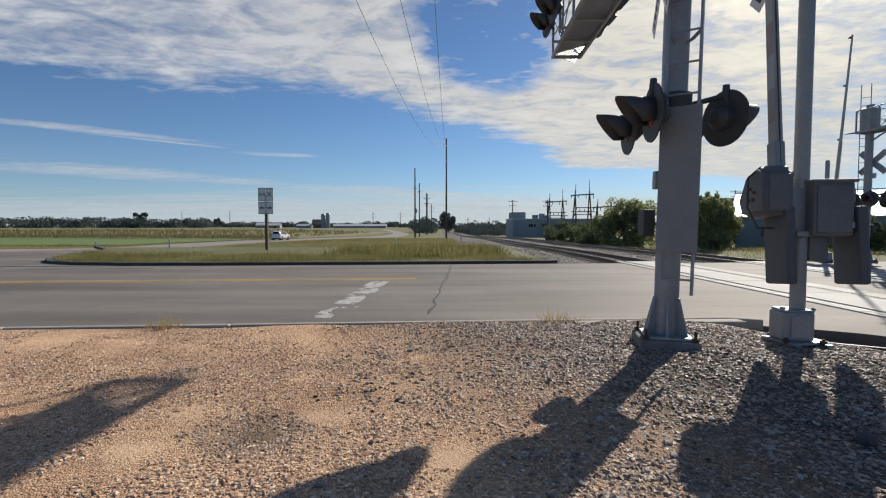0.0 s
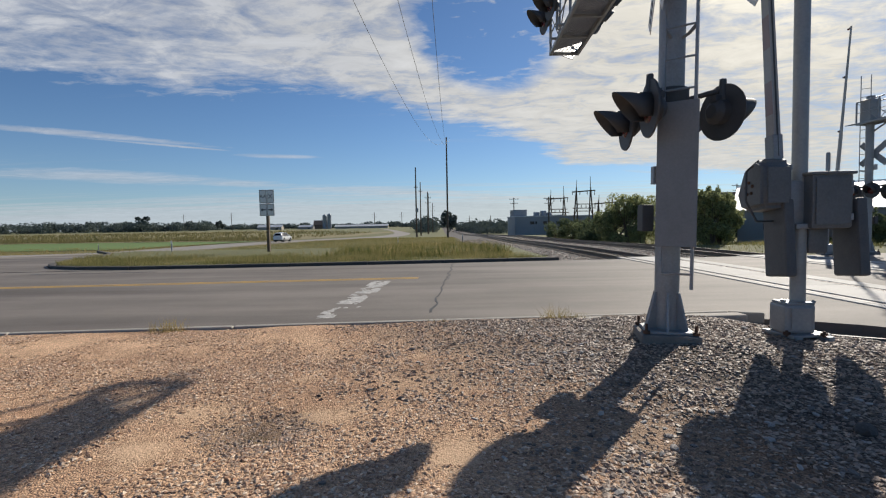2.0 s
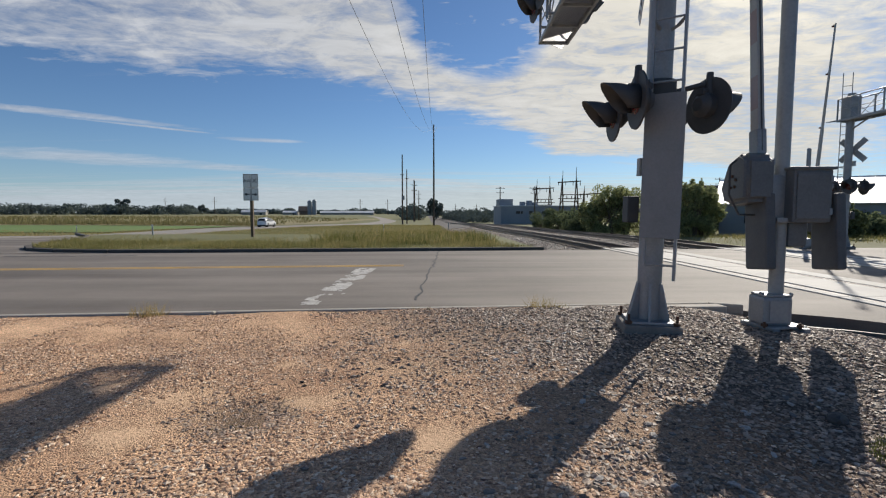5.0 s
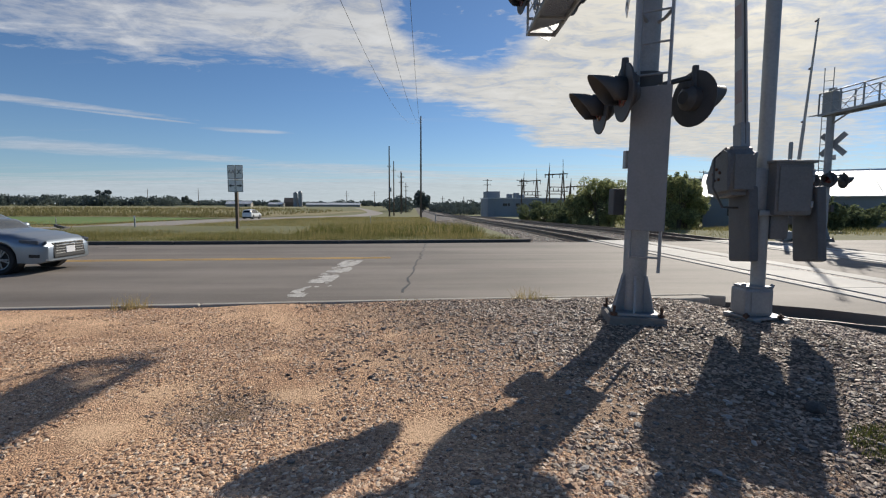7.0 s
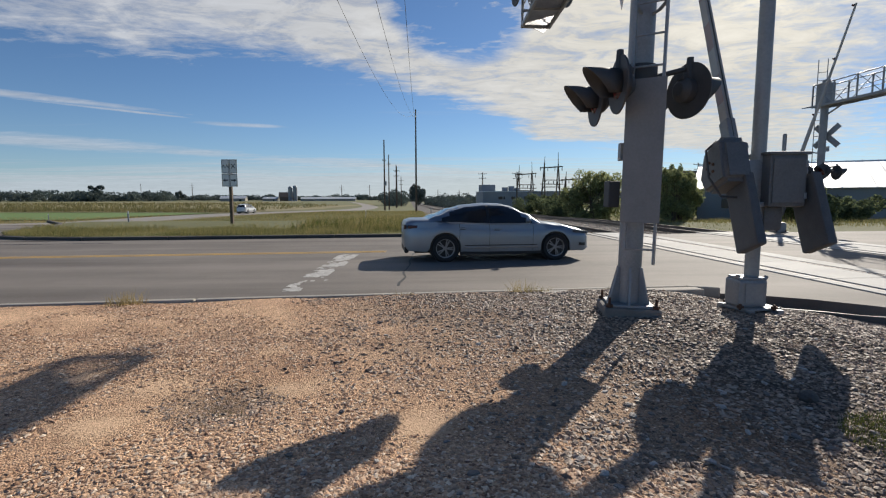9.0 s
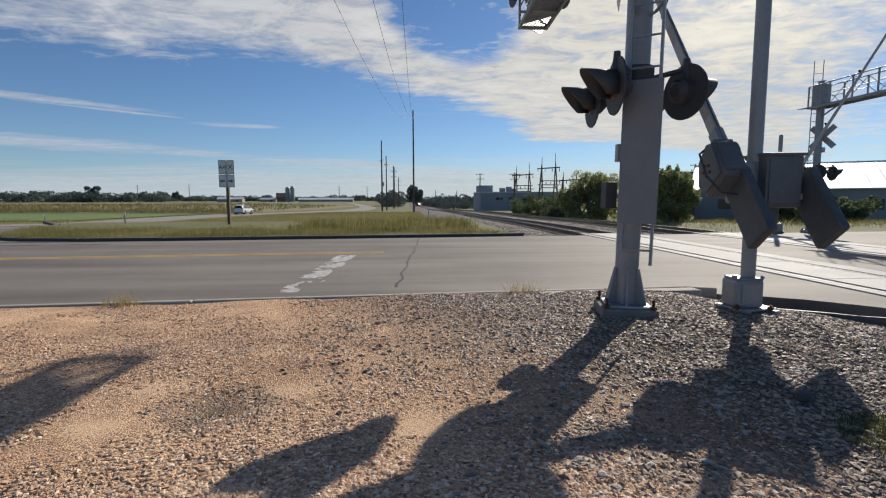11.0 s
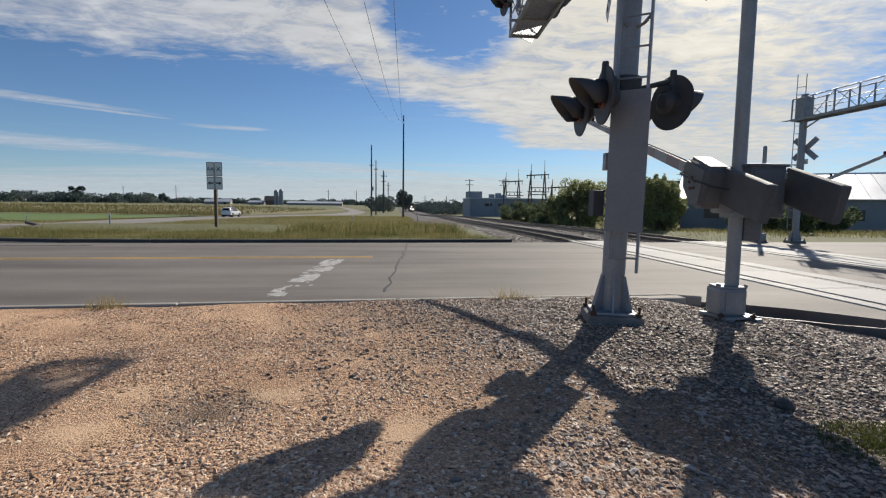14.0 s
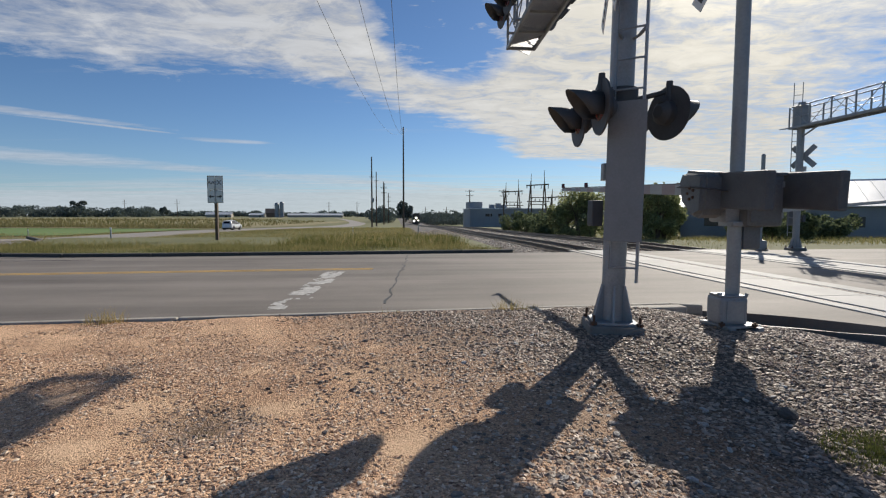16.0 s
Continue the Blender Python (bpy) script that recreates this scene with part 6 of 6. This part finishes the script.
def stone_mat(name, cols, rough=0.85):
    m = bpy.data.materials.new(name)
    m.use_nodes = True
    nt = m.node_tree
    bs = nt.nodes["Principled BSDF"]
    g = nt.nodes.new("ShaderNodeNewGeometry")
    tc = nt.nodes.new("ShaderNodeTexCoord")
    n = node(nt, "ShaderNodeTexNoise", Scale=70.0, Detail=3.0)
    nt.links.new(tc.outputs["Object"], n.inputs["Vector"])
    f = math_node(nt, "ADD", math_node(nt, "MULTIPLY", g.outputs["Random Per Island"], 0.86), math_node(nt, "MULTIPLY", math_node(nt, "SUBTRACT", n.outputs["Fac"], 0.5), 0.3), clamp=True)
    nt.links.new(ramp(nt, f, [(k / (len(cols) - 1), c) for k, c in enumerate(cols)]), bs.inputs["Base Color"])
    bs.inputs["Roughness"].default_value, bs.inputs["Specular IOR Level"].default_value = rough, 0.35
    return m


TANSTONE = stone_mat("tan and brown pebbles", [(0.20, 0.11, 0.068), (0.58, 0.36, 0.225), (0.72, 0.485, 0.315), (0.32, 0.195, 0.13), (0.86, 0.68, 0.50), (0.50, 0.28, 0.17)])
GREYSTONE = stone_mat("grey crushed stone", [(0.10, 0.07, 0.052), (0.36, 0.26, 0.19), (0.17, 0.125, 0.093), (0.50, 0.385, 0.29), (0.40, 0.25, 0.17), (0.80, 0.67, 0.53)], 0.6)

BASE = np.array([(1, 0, 0), (-1, 0, 0), (0, 1, 0), (0, -1, 0), (0, 0, 1), (0, 0, -1)], float)
OCTA = np.array([(0, 2, 4), (2, 1, 4), (1, 3, 4), (3, 0, 4), (2, 0, 5), (1, 2, 5), (3, 1, 5), (0, 3, 5)])


def sandy(x, y):
    """How bare the sand lies here: 1 bare, 0 covered with stones."""
    v = 0.75 * noise.noise((x * 0.75, y * 0.75, 7.0)) + 0.45 * noise.noise((x * 2.0, y * 2.0, 3.0))
    for cx, cy, r in SAND_SPOTS:
        v += 0.55 * math.exp(-((x - cx) ** 2 + (y - cy) ** 2 * 0.7) / r ** 2)
    v += 0.30 * smooth(4.4, 5.8, y) * (1 - smooth(-1.5, 0.5, x))
    return v - 0.16 * max(0, x - 0.3)


def gravel(name, n, x0, x1, y0, y1, small, big, material, seed, label, keep, power=3.2, flat=0.75):
    rng, r2 = np.random.default_rng(seed), random.Random(seed)
    spots = []
    while len(spots) < n:
        x = r2.uniform(x0, x1)
        y = y0 + (y1 - y0) * r2.random() ** 1.25
        if y < lot_edge(x) - 0.04 and keep(x, y, r2):
            spots.append((x, y, lot_height(x, y)))
    s = np.array(spots)
    size = small + (big - small) * rng.random(n) ** power
    v = BASE[None] * rng.uniform(0.6, 1.15, (n, 6, 1)) + rng.normal(0, 0.16, (n, 6, 3))
    v[:, :, 2] *= flat * rng.uniform(0.26, 0.55, (n, 1))
    a = rng.uniform(0, 2 * np.pi, n)
    c, d = np.cos(a)[:, None], np.sin(a)[:, None]
    vx, vy = v[:, :, 0] * 1.25, v[:, :, 1] * 0.85
    w = np.stack([vx * c - vy * d, vx * d + vy * c, v[:, :, 2]], 2) * (size / 2)[:, None, None]
    w += s[:, None, :]
    w[:, :, 2] += (size * 0.10)[:, None]
    faces = (OCTA[None] + 6 * np.arange(n)[:, None, None]).reshape(-1, 3)
    return raw_mesh(name, w.reshape(-1, 3), faces, material, label, "gravel", "stuff")


def grey_side(x, y, r):
    return x * 0.30 + (y - 4) * 0.14 + 0.5 * noise.noise((x * 0.9, y * 0.9, 2)) + r.uniform(-0.35, 0.35) > 0.25


gravel("gravel", 80000, -6.5, 3.4, 2.1, 7.0, 0.008, 0.042, TANSTONE, 31, "loose tan and brown pebbles", lambda x, y, r: abs(x) < 0.95 * y + 0.4 and not grey_side(x, y, r) and (math.hypot(x + 1.3, y - 3.3) > 0.15 + 0.2 * r.random() or r.random() < 0.3) and sandy(x, y) + r.uniform(-0.5, 0.5) < 0.04)
gravel("gravel", 52000, -4.0, 6.5, 2.1, 7.1, 0.014, 0.060, GREYSTONE, 32, "loose grey crushed stone", lambda x, y, r: x < 1.15 * y + 0.6 and grey_side(x, y, r) and sandy(x, y) + r.uniform(-0.6, 0.6) < 0.3, 2.1, 1.0)


gravel("gravel", 26000, -5.0, 6.0, -5.0, 2.2, 0.016, 0.05, TANSTONE, 33, "loose pebbles over the lot", lambda x, y, r: sandy(x, y) + r.uniform(-0.5, 0.5) < 0.25)

# dark stones gathered in the hollow
gravel("gravel", 1500, -1.9, -0.7, 2.8, 3.8, 0.012, 0.042, GREYSTONE, 37, "dark stones gathered in a hollow", lambda x, y, r: math.hypot(x + 1.3, (y - 3.3) * 1.2) < 0.12 + 0.38 * r.random())


def loose_stones():
    """The larger stones, each one by itself."""
    rng = random.Random(77)
    meshes = []
    for k in range(8):
        bm = bmesh.new()
        bmesh.ops.create_icosphere(bm, subdivisions=1, radius=0.5)
        for v in bm.verts:
            v.co *= rng.uniform(0.72, 1.15)
            v.co.z *= 0.6
        me = bpy.data.meshes.new("stone")
        bm.to_mesh(me)
        bm.free()
        me.materials.append(LOOSE)
        meshes.append(me)
    made = 0
    while made < 260:
        x, y = rng.uniform(-2.6, 4.2), 2.15 + 4.4 * rng.random() ** 1.4
        if abs(x) > 0.95 * y + 0.3 or y > lot_edge(x) - 0.15 or rng.random() > 0.25 + 0.25 * x:
            continue
        s = 0.03 + 0.035 * rng.random() ** 2
        ob = new("stone", rng.choice(meshes))
        ob.parent = gravel_lot
        ob.matrix_local = pose(x, y, lot_height(x, y) + s * 0.14, rng.uniform(-20, 20), rng.uniform(-20, 20), rng.uniform(0, 360)) @ Matrix.Diagonal((s * 1.3, s * 0.95, s * 0.8, 1))
        made += 1


LOOSE = mat("single grey stones", (0.50, 0.45, 0.40), (0.20, 0.17, 0.15), 0.8, 0, 6, 60, 0.3, 0.3, spread=0.7)
loose_stones()
bm = bmesh.new()
bmesh.ops.create_icosphere(bm, subdivisions=2, radius=0.5)
for v in bm.verts:
    v.co *= 1 + 0.22 * noise.noise(v.co * 2.3)
rock = tagged(part("rock", bm, mat("dark rock", (0.10, 0.095, 0.09), (0.05, 0.048, 0.045), 0.8, 0, 8, 60, 0.4)), "dark angular rock lying in the gravel", "rock")
rock.matrix_world = pose(3.0, 3.45, lot_height(3.0, 3.45) + 0.02, 8, 5, 30) @ Matrix.Diagonal((0.20, 0.13, 0.11, 1))


def ballast_stones(name, n, x0, x1, y0, y1, seed):
    """Crushed stone lying on the ballast bed beyond the road."""
    rng = np.random.default_rng(seed)
    y = y0 + (y1 - y0) * rng.random(n) ** 1.6
    dx = rng.uniform(x0, x1, n)
    top = np.interp(dx, [-5.4, -1.7, 7.4, 9.4], [-0.62, -0.20, -0.20, -0.75])
    z = np.array([track_z(v) for v in y]) + top
    x = TRACKS[0] + dx + np.array([track_x(v) for v in y])
    size = rng.uniform(0.05, 0.11, n)
    v = BASE[None] * rng.uniform(0.6, 1.15, (n, 6, 1)) + rng.normal(0, 0.16, (n, 6, 3))
    v[:, :, 2] *= 0.7
    w = v * (size / 2)[:, None, None] + np.stack([x, y, z], 1)[:, None, :]
    faces = (OCTA[None] + 6 * np.arange(n)[:, None, None]).reshape(-1, 3)
    return raw_mesh(name, w.reshape(-1, 3), faces, GREYSTONE, "grey crushed ballast stones beside the rails", "ballast", "stuff")


ballast_stones("ballast", 42000, -5.6, 9.0, 20.2, 75, 61)


def glide(rows, t):
    """A smooth value between rows of (seconds, value), by a monotone-ish cubic."""
    ts, vs = [r[0] for r in rows], [r[1] for r in rows]
    if t <= ts[0]:
        return vs[0]
    if t >= ts[-1]:
        return vs[-1]
    i = max(k for k in range(len(ts) - 1) if ts[k] <= t)
    def slope(k):
        if k == 0:
            return (vs[1] - vs[0]) / (ts[1] - ts[0])
        if k == len(ts) - 1:
            return (vs[-1] - vs[-2]) / (ts[-1] - ts[-2])
        return (vs[k + 1] - vs[k - 1]) / (ts[k + 1] - ts[k - 1])
    h = ts[i + 1] - ts[i]
    u = (t - ts[i]) / h
    a, b = slope(i) * h, slope(i + 1) * h
    return (2 * u ** 3 - 3 * u ** 2 + 1) * vs[i] + (u ** 3 - 2 * u ** 2 + u) * a + (-2 * u ** 3 + 3 * u ** 2) * vs[i + 1] + (u ** 3 - u ** 2) * b


CAR_X = [(0.0, -62.0), (4.0, -26.0), (5.5, -16.6), (6.3, -13.2), (6.6, -12.0), (7.0, -10.15), (7.5, -8.36), (8.0, -6.05), (8.5, -3.0), (9.0, 2.0), (9.2, 4.4), (10.0, 14.6), (12.0, 40.0), (16.0, 92.0)]
ARM = [(0.0, 84.5), (7.2, 84.3), (7.6, 83.0), (8.0, 79.0), (8.5, 72.5), (9.0, 68.0), (9.2, 66.3), (10.2, 58.0), (11.3, 48.9), (12.5, 36.7), (13.0, 31.5), (13.5, 25.0), (14.0, 17.0), (14.5, 9.0), (15.0, 3.6), (15.3, 2.9), (16.0, 2.9)]
TRAIN_Y = [(0.0, 690.0), (12.5, 315.0), (16.0, 210.0)]


def motions():
    every = [k / 30 for k in range(481)]
    walk(sedan, [(t, car_pose(glide(CAR_X, t))) for t in every[::3]])
    for wheel, a, y in sedan_wheels:
        walk(wheel, [(t, pose(a, y, SEDAN["wheel"], 0, math.degrees((glide(CAR_X, t) + 62) / SEDAN["wheel"]), 0)) for t in every])
    for swing in (near_arm, far_arm):
        walk(swing, [(t, pose(0, 0, PIVOT, glide(ARM, t), 0, 0)) for t in every[::6]])
    walk(locomotive, [(t, train_pose(glide(TRAIN_Y, t))) for t in every[::15]])


motions()
